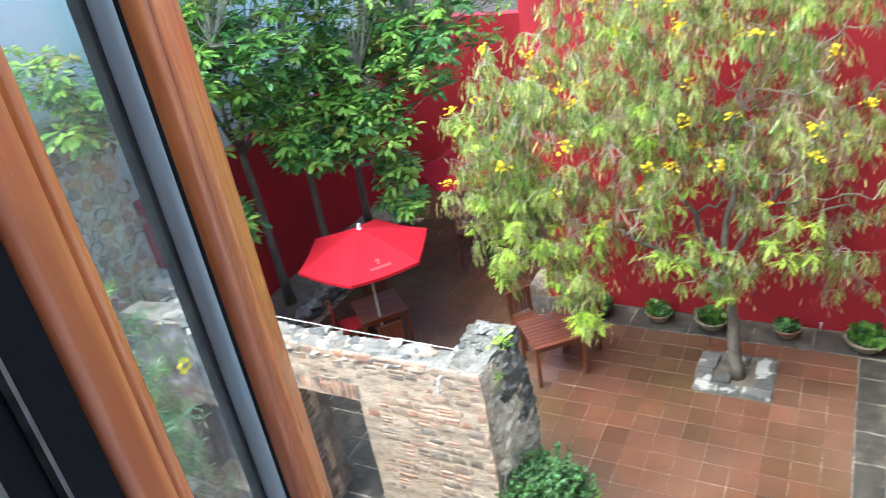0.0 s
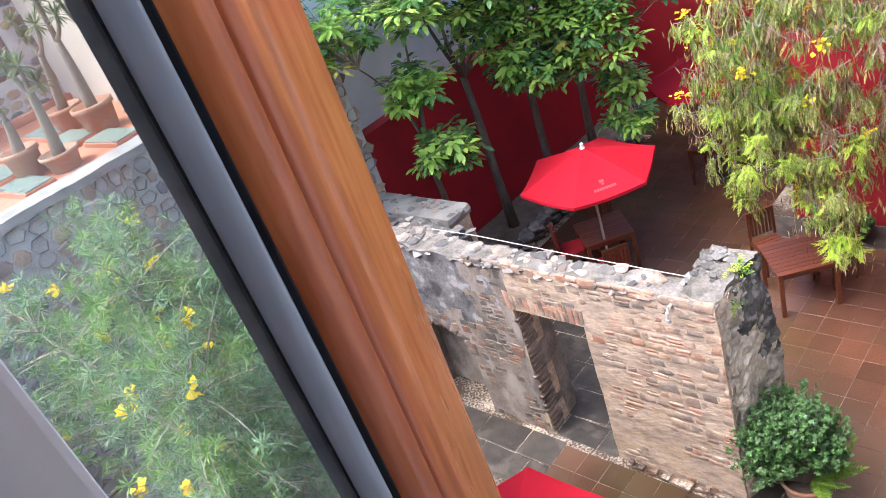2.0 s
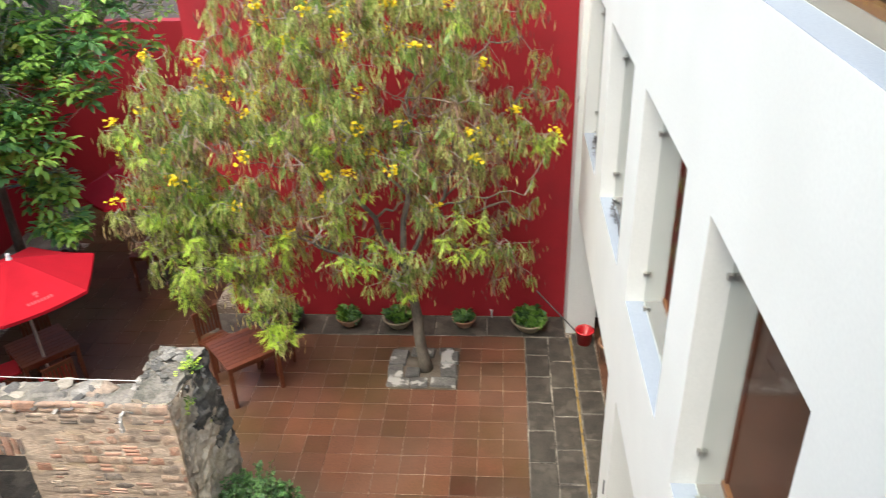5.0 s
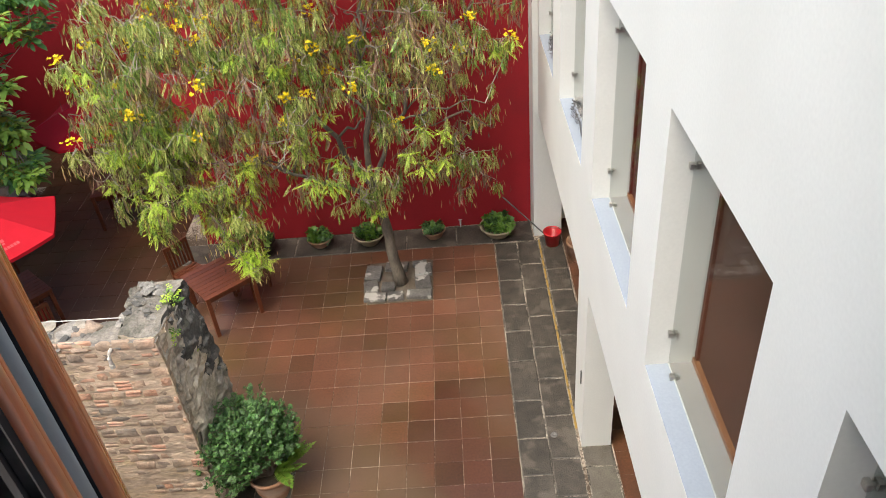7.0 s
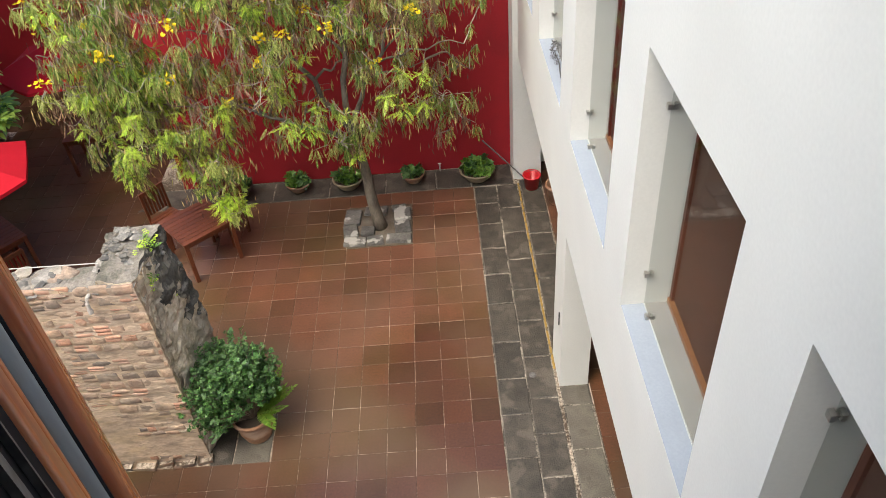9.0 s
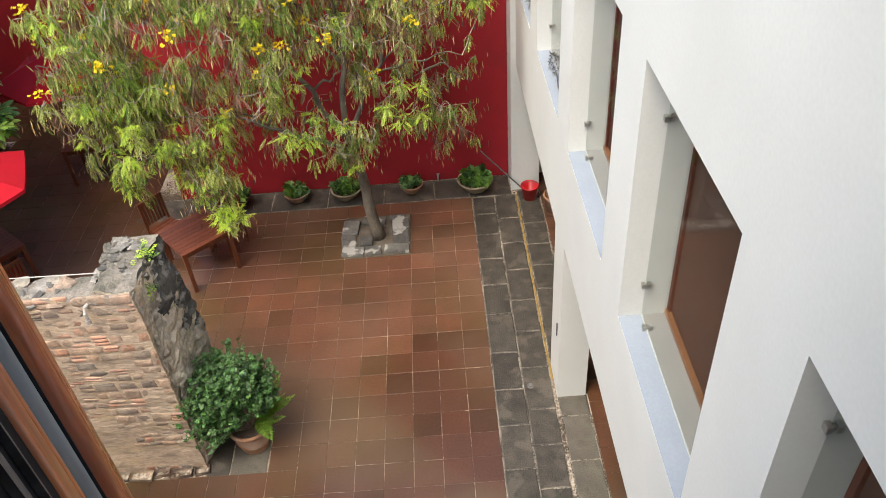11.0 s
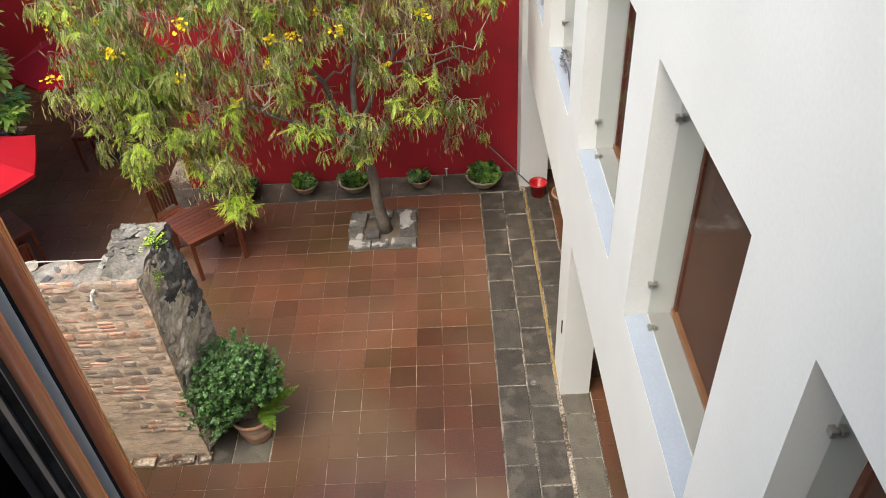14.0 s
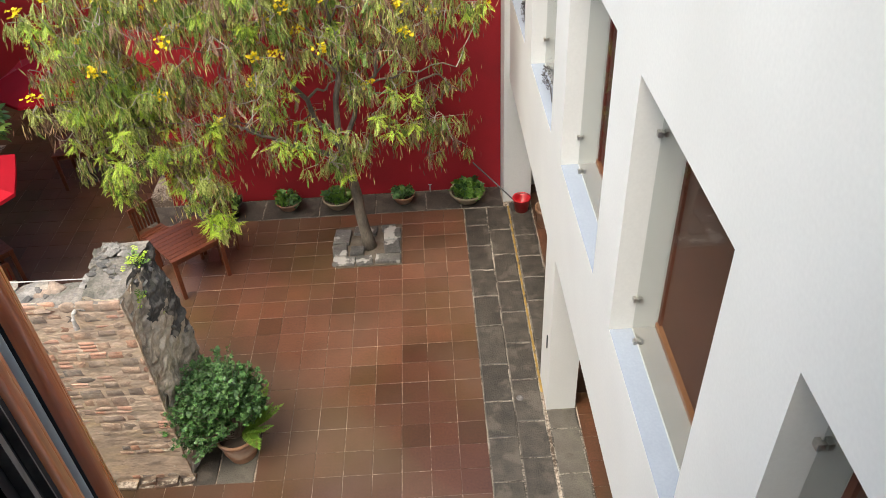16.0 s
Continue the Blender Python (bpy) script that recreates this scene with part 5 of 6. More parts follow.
# ---------------------------------------------------------------- the big pot with a bush beside the ruin
pot = thing("potted_bush", "dark green bush with a fern in a ridged clay pot", "potted plant", (-2.65, 0.77, 0.004))
bm = bmesh.new()
lathe(bm, [(0.0, 0), (0.165, 0), (0.175, 0.03), (0.205, 0.14), (0.212, 0.155), (0.206, 0.17), (0.228, 0.28), (0.234, 0.295), (0.228, 0.31), (0.240, 0.36), (0.262, 0.37), (0.262, 0.42), (0.238, 0.42), (0.222, 0.36), (0, 0.35)], 36)
part("pot", bm, M_CLAY, pot, "ridged terracotta pot", True)
bm = bmesh.new()
lathe(bm, [(0, 0.37), (0.222, 0.365)], 20)
part("soil", bm, M_SOIL, pot)
rng = np.random.default_rng(31)
LEAVES = rosette(7, 0.30, (-25, 55), 0.35)
BUSH = [((-0.14, 0.06, 1.04), (0.56, 0.50, 0.46), 10), ((-0.42, -0.06, 0.84), (0.40, 0.40, 0.46), 7), ((0.06, -0.02, 1.16), (0.38, 0.36, 0.34), 4), ((0.08, 0.10, 0.84), (0.40, 0.34, 0.32), 3), ((-0.46, -0.12, 0.52), (0.24, 0.26, 0.26), 2)]
bm = bmesh.new()
sprigs = []
for k in range(440):
    c = rng.choice(len(BUSH), p=np.array([b[2] for b in BUSH]) / 26.0)
    centre, size = Vector(BUSH[c][0]), BUSH[c][1]
    d = Vector(rng.normal(size=3)).normalized()
    d.z = d.z if d.z > -0.35 else -d.z
    end = centre + Vector((d.x * size[0], d.y * size[1], d.z * size[2])) * rng.uniform(0.55, 1.12)
    line = curve_points((0.05 * d.x, 0.05 * d.y, 0.37), end, (d.x * 0.05, d.y * 0.05, 0.20), 6)
    tube(bm, line, [0.009, 0.007, 0.006, 0.005, 0.004, 0.003, 0.002], 4, False)
    for q in range(14):
        f = 3.0 + 3.0 * (q + rng.uniform()) / 14
        j = min(5, int(f))
        sprigs.append(tuple(line[j].lerp(line[j + 1], f - j) + Vector(rng.normal(size=3)) * 0.022))
tagged(part("stem_mass", bm, M_TWIG, pot), "thin woody stems", kind="stuff")
pos = np.array(sprigs)
k = len(pos)
cloud_mesh("foliage", *LEAVES, pos, rand_turns(rng, k, (0.1, 0.9)), rng.uniform(0.030, 0.050, k), (rng.uniform(size=k) < 0.25).astype(int), [M_LEAF_DARK, M_LEAF_BROAD], pot, "dense small dark glossy leaves")
k = 20
a = rng.uniform(-1.1, 1.2, k)
ways = np.stack([np.cos(a), np.sin(a), rng.uniform(0.5, 1.5, k)], 1)
tv, tf = pinnate(12, 0.22, 0.045, 0.2, 0.35)
cloud_mesh("fern", tv, tf, np.array([0.12, 0.04, 0.42]) + rng.normal(size=(k, 3)) * 0.035, facing(ways, np.tile([0, 0, 1.0], (k, 1))), rng.uniform(0.30, 0.46, k), np.zeros(k, int), [M_LEAF_NEW_SOFT], pot, "light green fern fronds")


for px, py, pz, k in ((-3.22, RY + 0.62, 2.88, 26), (-3.17, RY + 0.36, 2.62, 18), (-3.16, RY + 0.5, 2.2, 8)):
    v = thing("wall_plant", "small green plant rooted in the ruined wall", "plant", (px, py, pz), 0, "plants in the ruin")
    rng = np.random.default_rng(k)
    pos = rng.normal(size=(k, 3)) * np.array([0.03, 0.05, 0.045])
    cloud_mesh("foliage", *pinnate(3, 0.45, 0.14, 0.2), pos, rand_turns(rng, k), rng.uniform(0.05, 0.09, k), rng.integers(0, 2, k), [M_LEAF_FERN, M_LEAF_NEW], v)

# ---------------------------------------------------------------- trees
def sample(lobes, k, rng, shell=0.55):
    weight = np.array([l[2] for l in lobes], float)
    pick = rng.choice(len(lobes), k, p=weight / weight.sum())
    v = rng.normal(size=(k, 3))
    v /= np.linalg.norm(v, axis=1, keepdims=True)
    r = rng.uniform(0, 1, k) ** shell
    return np.array([lobes[i][0] for i in pick]) + v * r[:, None] * np.array([lobes[i][1] for i in pick]), pick


def grow_tree(tree, trunk, fork, limbs, lobes, tufts, leaves, seed, leaf, size, shares, mats, droop, spread, bark, twig_mat, keep=None, twig=0.006, trunk_r=(0.11, 0.075)):
    """A trunk, limbs to the given ends, thin twigs to the tufts of the crown, and leaves along the twigs."""
    rng = np.random.default_rng(seed)
    r = random.Random(seed)
    bm = bmesh.new()
    pts = [Vector(p) for p in trunk]
    n = len(pts)
    flare = [trunk_r[0] * (1.35 if i == 0 else 1.0) + (trunk_r[1] - trunk_r[0]) * i / (n - 1) for i in range(n)]
    tube(bm, pts, flare, 12)
    part("trunk", bm, bark, tree, "", True)
    nodes = []
    for end in limbs:
        c = curve_points(fork, end, (r.uniform(-0.2, 0.2), r.uniform(-0.2, 0.2), r.uniform(0.05, 0.4)), 9)
        c = [p + Vector((r.uniform(-1, 1), r.uniform(-1, 1), r.uniform(-1, 1))) * 0.05 * min(i, 4) / 4 for i, p in enumerate(c)]
        bm = bmesh.new()
        r0 = trunk_r[1] * r.uniform(0.5, 0.75)
        tube(bm, c, [r0 * (1 - 0.85 * i / 9) + 0.006 for i in range(10)], 8)
        part("limb", bm, bark, tree, "", True)
        nodes += c[3:]
    nod = np.array([tuple(p) for p in nodes])
    centres, pick = sample(lobes, tufts, rng)
    if keep is not None:
        ok = np.array([keep(p) for p in centres])
        centres, pick = centres[ok], pick[ok]
    bm = bmesh.new()
    places, ways, kind = [], [], []
    for c in centres:
        d = np.linalg.norm(nod - c, axis=1) + 0.6 * np.maximum(0, nod[:, 2] - c[2])
        a = nod[int(np.argmin(d))]
        bow = (r.uniform(-0.15, 0.15), r.uniform(-0.15, 0.15), r.uniform(0.05, 0.25))
        q = curve_points(a, c, bow, 5)
        tube(bm, q, [twig * 1.4, twig * 1.2, twig, twig * 0.8, twig * 0.6, twig * 0.35], 4, False)
        way = np.array(q[-1] - q[-3])
        way /= np.linalg.norm(way) + 1e-6
        sort = int(np.searchsorted(np.cumsum(shares), r.random() * 0.9999))
        m = max(3, int(leaves * r.uniform(0.6, 1.4)))
        for i in range(m):
            f = r.uniform(0.45, 1.0)
            j = min(4, int(f * 5))
            p = np.array(q[j].lerp(q[j + 1], f * 5 - j)) + rng.normal(size=3) * spread
            places.append(p)
            ways.append(way * 0.5 + rng.normal(size=3) * 0.7 + np.array([0, 0, -droop]))
            kind.append(sort if r.random() < 0.8 else r.randrange(len(mats)))
    tagged(part("twig_mass", bm, twig_mat, tree), "thin bare twigs", kind="stuff")
    places, ways = np.array(places), np.array(ways)
    if keep is not None:
        ok = np.array([keep(p) for p in places])
        places, ways, kind = places[ok], ways[ok], np.array(kind)[ok]
    k = len(places)
    cloud_mesh("crown", leaf[0], leaf[1], places, facing(ways, rng.normal(size=(k, 3)) * 0.4 + np.array([0, 0, 1.0])), rng.uniform(0.7, 1.2, k) * size, kind, mats, tree, "loose crown of many small leaves")
    return rng, centres, pick


FEATHER = pinnate(8, 0.23, 0.030, 0.35, 1.5)
tree = thing("flowering_tree", "slender tree with drooping feathery leaves, yellow flowers and dry pods", "tree")
r = random.Random(17)
rng = np.random.default_rng(17)


def clear(p, least=-0.05):
    """Free of the walls, and not in one of the crown's gaps, which are widest low down beside the trunk."""
    if p[0] > -2.9 and 1.7 < p[2] < 3.3:
        least = 0.03
    if p[0] > -1.0 and p[2] < 3.4:
        return p[1] < 6.05 and p[0] < 0.96 and noise.noise(Vector(p) * 2.9 + Vector((1.7, 0, 0))) > 0.06
    return p[1] < 6.05 and p[0] < 0.96 and noise.noise(Vector(p) * 1.15 + Vector((3.1, 0, 0))) > least - 0.22 * max(0.0, min(1.0, (p[2] - 3.3) / 0.8))


def crooked(a, b, rise, n, amount):
    c = curve_points(a, b, (r.uniform(-0.2, 0.2), r.uniform(-0.2, 0.2), rise), n)
    return [p + Vector((r.uniform(-1, 1), r.uniform(-1, 1), r.uniform(-1, 1))) * amount * min(i, 3) / 3 for i, p in enumerate(c)]


bm = bmesh.new()
trunk_line = crooked((-1.23, 4.70, 0), (-1.45, 4.62, 2.05), 0.0, 9, 0.018)
tube(bm, trunk_line, [0.125, 0.095, 0.088, 0.084, 0.080, 0.077, 0.074, 0.072, 0.070, 0.066], 12)
part("trunk", bm, M_BARK, tree, "", True)
nodes = []
primary = [((-1.43, 4.63, 1.85), (-2.9, 4.35, 4.2), 0.046), ((-1.45, 4.62, 2.0), (-1.15, 4.85, 5.0), 0.052), ((-1.44, 4.62, 1.95), (-0.35, 4.75, 3.9), 0.040), ((-1.42, 4.63, 1.70), (-3.4, 4.05, 2.75), 0.036)]
for start, end, thick in primary:
    c = crooked(start, end, 0.35, 10, 0.07)
    bm = bmesh.new()
    tube(bm, c, [thick * (1 - 0.72 * i / 10) for i in range(11)], 8)
    part("limb", bm, M_BARK, tree, "", True)
    nodes += c[4:]
    for j in (3, 4, 5, 5, 6, 7, 7, 8, 9, 9, 10):
        way = Vector((r.uniform(-1.5, 1.2), r.uniform(-0.8, 0.55), r.uniform(-0.1, 1.0)))
        tip = c[j] + way * r.uniform(0.8, 1.35)
        tip.x, tip.y, tip.z = max(-5.0, min(0.6, tip.x)), max(3.3, min(5.7, tip.y)), max(1.7, min(6.0, tip.z))
        t0 = thick * (1 - 0.72 * j / 10) * 0.55
        b = crooked(c[j], tip, r.uniform(-0.1, 0.3), 7, 0.05)
        bm = bmesh.new()
        tube(bm, b, [t0 * (1 - 0.75 * i / 7) + 0.002 for i in range(8)], 6)
        part("branch", bm, M_BARK if j < 6 else M_TWIG, tree, "", True)
        nodes += b[2:]
for tip in ((-3.5, 3.85, 2.0), (-3.15, 3.8, 1.65), (-4.5, 4.1, 2.8), (-4.0, 4.0, 3.4), (-4.7, 4.2, 3.4), (0.35, 4.95, 2.6), (-0.2, 4.9, 2.3), (-1.6, 4.35, 2.35), (0.45, 5.0, 4.3), (0.2, 4.7, 5.2), (-2.2, 4.3, 2.6), (-3.8, 4.3, 5.0), (-2.6, 4.2, 5.7)):
    a = min(nodes, key=lambda p: (p - Vector(tip)).length + (0.6 if p.z > tip[2] else 0))
    b = crooked(a, tip, r.uniform(-0.1, 0.3), 7, 0.05)
    bm = bmesh.new()
    tube(bm, b, [0.017 * (1 - 0.75 * i / 7) + 0.002 for i in range(8)], 6)
    part("branch", bm, M_TWIG, tree, "", True)
    nodes += b[2:]
nod = np.array([tuple(p) for p in nodes])
LOBES = [((-2.5, 4.45, 4.2), (2.75, 1.35, 1.6), 36), ((-4.1, 4.15, 2.85), (1.35, 0.9, 1.0), 15), ((-4.2, 4.2, 3.9), (1.1, 0.9, 0.9), 9), ((-0.5, 4.9, 4.2), (1.35, 1.1, 1.6), 9), ((-3.65, 3.85, 1.98), (0.9, 0.5, 0.45), 4.6), ((-3.25, 3.75, 1.40), (0.42, 0.25, 0.18), 0.6),
         ((-1.6, 4.55, 2.6), (1.9, 0.9, 0.85), 13), ((-1.45, 4.42, 1.95), (0.42, 0.25, 0.35), 2.0), ((-0.05, 4.95, 2.2), (0.9, 0.7, 0.85), 4), ((-1.6, 4.8, 5.8), (2.3, 1.2, 0.75), 15)]
centres, pick = sample(LOBES, 2500, rng, 0.5)
ok = np.array([clear(p) for p in centres])
centres, pick = centres[ok], pick[ok]
far_off = np.array([np.min(np.linalg.norm(nod - c, axis=1)) for c in centres])
centres = centres[np.argsort(far_off)]
bm = bmesh.new()
places, ways, kind, sizes, pods, young = [], [], [], [], [], []
for c in centres:
    d = np.linalg.norm(nod - c, axis=1) + 0.5 * np.maximum(0, nod[:, 2] - c[2])
    a = nod[int(np.argmin(d))]
    q = curve_points(a, c, (r.uniform(-0.3, 0.3), r.uniform(-0.3, 0.3), r.uniform(-0.1, 0.35)), 5)
    tube(bm, q, [0.0066, 0.0058, 0.005, 0.0042, 0.0034, 0.0018], 4, False)
    nod = np.concatenate([nod, [tuple(q[3]), tuple(q[4])]])
    dry = noise.noise(Vector(c) * 0.9 + Vector((0, 5, 0)))
    east = c[0] > -1.6
    u = r.random()
    sort = 3 if u < 0.13 + 0.25 * max(0, dry) else (1 if u < 0.62 else 0)
    if u > 0.88 and (c[1] < 4.6 or r.random() < 0.3):
        young.append(c)
    for i in range(r.randint(8, 15)):
        turn, out = r.uniform(0, 6.283), r.uniform(0.08, 0.6)
        f = r.uniform(0.55, 1.0)
        j = min(4, int(f * 5))
        places.append(np.array(q[j].lerp(q[j + 1], f * 5 - j)) + rng.normal(size=3) * 0.03)
        ways.append((math.cos(turn) * out, math.sin(turn) * out, -1.0 + 0.35 * r.random()))
        kind.append(sort if r.random() < 0.85 else r.choice((0, 1)))
        sizes.append(r.uniform(0.12, 0.20))
    if r.random() < (0.9 if east else 0.6):
        for i in range(r.randint(7, 15)):
            pods.append(c + rng.normal(size=3) * np.array([0.11, 0.10, 0.06]) - np.array([0, 0, 0.05]))
tagged(part("twig_mass", bm, M_TWIG_PALE, tree, "thin pale twigs"), "thin pale twigs", kind="stuff")
k = len(places)
cloud_mesh("crown", *FEATHER, np.array(places), facing(np.array(ways), rng.normal(size=(k, 3))), np.array(sizes), kind, [M_LEAF_MID, M_LEAF_OLIVE, M_LEAF_NEW, M_LEAF_DRY], tree, "loose airy crown of drooping feathery leaves")
low = centres[(centres[:, 1] < 4.35) & (centres[:, 2] < 3.2)]
star_at = np.concatenate([np.array(young)[::3], low[rng.choice(len(low), 75, replace=False)], centres[(centres[:, 2] < 1.62)][:9]]) + np.array([0, -0.05, 0.02])
k = len(star_at)
turn = rng.uniform(0, 6.28, (k, 1)) + np.arange(16)[None] * 0.42 + rng.normal(size=(k, 16)) * 0.2
ways = np.stack([np.cos(turn), np.sin(turn), rng.uniform(-1.2, 0.35, turn.shape)], 2).reshape(-1, 3)
SHOOT = pinnate(9, 0.30, 0.020, 0.25, 1.3)
cloud_mesh("young_growth", *SHOOT, np.repeat(star_at, 16, axis=0) + rng.normal(size=(16 * k, 3)) * 0.03, facing(ways, np.tile([0, 0, 1.0], (16 * k, 1))), rng.uniform(0.12, 0.19, 16 * k), np.zeros(16 * k, int), [M_LEAF_NEW], tree, "bright yellow-green young shoots")
c = np.array(pods)
c = c[(c[:, 1] < 6.05) & (c[:, 0] < 0.98)]
k = len(c)
strip = ([(0, -0.035, 0), (0.55, -0.060, -0.04), (1, 0, 0), (0.55, 0.060, -0.04)], [(0, 1, 2, 3)])
cloud_mesh("pod_mass", *strip, c, facing(rng.normal(size=(k, 3)) * 0.16 + np.array([0, 0, -1.0]), rng.normal(size=(k, 3))), rng.uniform(0.09, 0.16, k), (rng.uniform(size=k) < 0.38).astype(int), [M_POD, M_POD_DARK], tree, "dry brown pods hanging in bunches")
high = centres[(centres[:, 2] > 3.3) & (centres[:, 1] < 5.0)]
fc = np.concatenate([high[rng.choice(len(high), 72, replace=False)], centres[(centres[:, 2] > 2.2) & (centres[:, 2] < 3.3)][:7]])
fc = np.repeat(fc, 14, axis=0) + rng.normal(size=(len(fc) * 14, 3)) * np.array([0.050, 0.045, 0.035]) + np.array([0, -0.03, 0.05])
k = len(fc)
bloom = rosette(5, 0.42, (10, 50), 0.1)
cloud_mesh("blossom", *bloom, fc, rand_turns(rng, k), rng.uniform(0.030, 0.046, k), np.zeros(k, int), [M_FLOWER], tree, "bright yellow flower clusters")

BROAD = ([(0, 0, 0), (0.34, -0.23, 0.05), (0.74, -0.17, 0.0), (1, 0, -0.13), (0.74, 0.17, 0.0), (0.34, 0.23, 0.05), (0.55, 0, -0.03)],
         [(0, 1, 2, 6), (2, 3, 4, 6), (0, 6, 4, 5)])  # one ovate leaf folded along its rib


def shade_tree(trunk, ends, lobes, seed, clumps, pale=0.42, trunk_r=(0.085, 0.06)):
    """A thin trunk, limbs to the lobes, and a crown of umbrella-like clumps of ovate leaves."""
    t = thing("shade_tree", "leafy shade tree with a thin grey trunk in the raised bed", "tree", group="trees in the raised bed")
    q, rg = random.Random(seed), np.random.default_rng(seed)
    bm = bmesh.new()
    n = len(trunk)
    tube(bm, trunk, [trunk_r[0] * (1.3 if k == 0 else 1.0) + (trunk_r[1] - trunk_r[0]) * k / (n - 1) for k in range(n)], 12)
    part("trunk", bm, M_BARK, t, "", True)
    nodes = [Vector(trunk[-1])]
    for end in ends:
        line = curve_points(trunk[-1], end, (q.uniform(-0.2, 0.2), q.uniform(-0.2, 0.2), q.uniform(0.0, 0.35)), 9)
        bm = bmesh.new()
        r0 = trunk_r[1] * q.uniform(0.5, 0.75)
        tube(bm, line, [r0 * (1 - 0.85 * k / 9) + 0.006 for k in range(10)], 8)
        part("limb", bm, M_BARK, t, "", True)
        nodes += line[3:]
    centres, _ = sample(lobes, clumps, rg, 0.45)
    bm = bmesh.new()
    places, ways, kind, sizes = [], [], [], []
    for c in centres:
        c = Vector(c)
        a = min(nodes, key=lambda p: (p - c).length + 0.5 * max(0.0, p.z - c.z))
        tube(bm, curve_points(a, c, (q.uniform(-0.1, 0.1), q.uniform(-0.1, 0.1), q.uniform(0.0, 0.2)), 5), [0.011, 0.009, 0.008, 0.006, 0.005, 0.003], 5, False)
        tone = 1 if q.random() < pale else (2 if q.random() < 0.10 else 0)
        big = q.uniform(0.8, 1.2)
        spin = q.uniform(0, 6.28)
        for k in range(q.randint(19, 26)):
            a = spin + k * 2.399963
            lift = q.uniform(-0.75, 0.45)
            ways.append((math.cos(a), math.sin(a), lift))
            places.append(tuple(c + Vector((math.cos(a), math.sin(a), lift)) * (0.02 + 0.13 * q.random())))
            kind.append(tone)
            sizes.append(big * q.uniform(0.12, 0.20))
    tagged(part("twig_mass", bm, M_TWIG_PALE, t), "thin bare twigs", kind="stuff")
    k = len(places)
    cloud_mesh("crown", *BROAD, np.array(places), facing(np.array(ways), rg.normal(size=(k, 3)) * 0.2 + np.array([0, 0, 1.0])), np.array(sizes), kind, [M_LEAF_BROAD, M_LEAF_BROAD_LIGHT, M_LEAF_YELLOW], t, "clumped crown of ovate leaves")


shade_tree([(-9.35, 4.42, 0.3), (-9.42, 4.44, 1.4), (-9.5, 4.5, 2.6), (-9.55, 4.5, 3.4)], [(-8.6, 4.2, 5.2), (-9.0, 4.6, 4.4), (-8.4, 3.4, 5.6), (-8.2, 5.0, 4.0), (-9.3, 3.6, 5.6)],
           [((-8.8, 4.0, 5.5), (1.3, 1.2, 0.8), 10), ((-8.6, 4.7, 4.2), (0.9, 0.8, 0.7), 6), ((-8.2, 4.6, 3.55), (0.55, 0.55, 0.35), 3), ((-8.6, 4.2, 6.6), (1.2, 1.1, 0.6), 6)], 71, 310, 0.50)
shade_tree([(-9.75, 3.5, 0.3), (-9.85, 3.45, 1.2), (-9.75, 3.3, 2.2), (-9.5, 3.15, 2.7)], [(-8.7, 2.75, 3.0), (-9.0, 3.0, 3.9), (-9.3, 2.2, 4.6), (-8.9, 3.0, 5.3)],
           [((-8.7, 2.85, 2.95), (0.55, 0.55, 0.30), 7), ((-9.0, 2.85, 4.0), (0.50, 0.45, 0.45), 4), ((-9.0, 2.8, 5.4), (0.9, 0.9, 0.7), 8), ((-9.3, 1.3, 5.6), (0.8, 0.7, 0.9), 7)], 72, 175, 0.60, (0.065, 0.05))
shade_tree([(-9.3, 5.85, 0.3), (-9.32, 5.85, 1.3), (-9.36, 5.9, 2.6), (-9.3, 5.9, 3.4)], [(-8.4, 5.9, 4.6), (-8.0, 5.3, 3.6), (-7.6, 5.7, 4.4), (-8.8, 5.2, 4.8)],
           [((-8.2, 5.8, 4.6), (1.3, 1.1, 0.9), 10), ((-8.1, 5.1, 3.45), (0.75, 0.7, 0.45), 6), ((-7.4, 5.5, 3.7), (0.7, 0.6, 0.6), 5), ((-8.0, 5.7, 6.1), (1.3, 1.0, 0.6), 6)], 73, 300, 0.52)
shade_tree([(-9.1, 7.1, 0.3), (-9.1, 7.1, 1.3), (-9.05, 7.1, 2.6), (-9.0, 7.1, 3.6)], [(-8.0, 7.2, 4.6), (-7.4, 6.0, 3.2), (-7.2, 5.8, 2.5), (-7.0, 6.8, 4.9), (-6.4, 6.6, 4.9)],
           [((-7.9, 7.2, 4.8), (1.5, 1.3, 1.0), 10), ((-7.3, 5.75, 2.75), (0.42, 0.42, 0.32), 4), ((-7.15, 5.65, 2.10), (0.35, 0.32, 0.22), 3), ((-6.8, 6.4, 4.6), (1.0, 0.9, 0.7), 8), ((-6.0, 7.0, 5.3), (0.8, 0.8, 0.8), 4), ((-7.2, 7.0, 6.1), (1.4, 1.1, 0.6), 6)], 74, 320, 0.48)

# ---------------------------------------------------------------- the shrub outside the casement
shrub = thing("flowering_shrub", "tall shrub with narrow leaves and yellow trumpet flowers", "shrub")
NEEDLES = rosette(13, 0.042, (-25, 65), 0.25)
SH = [((-5.4, -2.15, 4.2), (1.2, 0.7, 1.1), 9), ((-5.0, -2.4, 3.2), (1.1, 0.6, 0.9), 6), ((-4.3, -3.3, 3.2), (1.0, 0.9, 1.0), 6), ((-5.4, -3.35, 4.9), (1.5, 0.95, 1.35), 10), ((-5.9, -2.7, 4.0), (1.4, 0.9, 1.3), 8), ((-4.6, -3.7, 4.1), (1.0, 0.75, 1.2), 6), ((-6.6, -3.8, 4.6), (1.0, 0.9, 1.2), 5)]
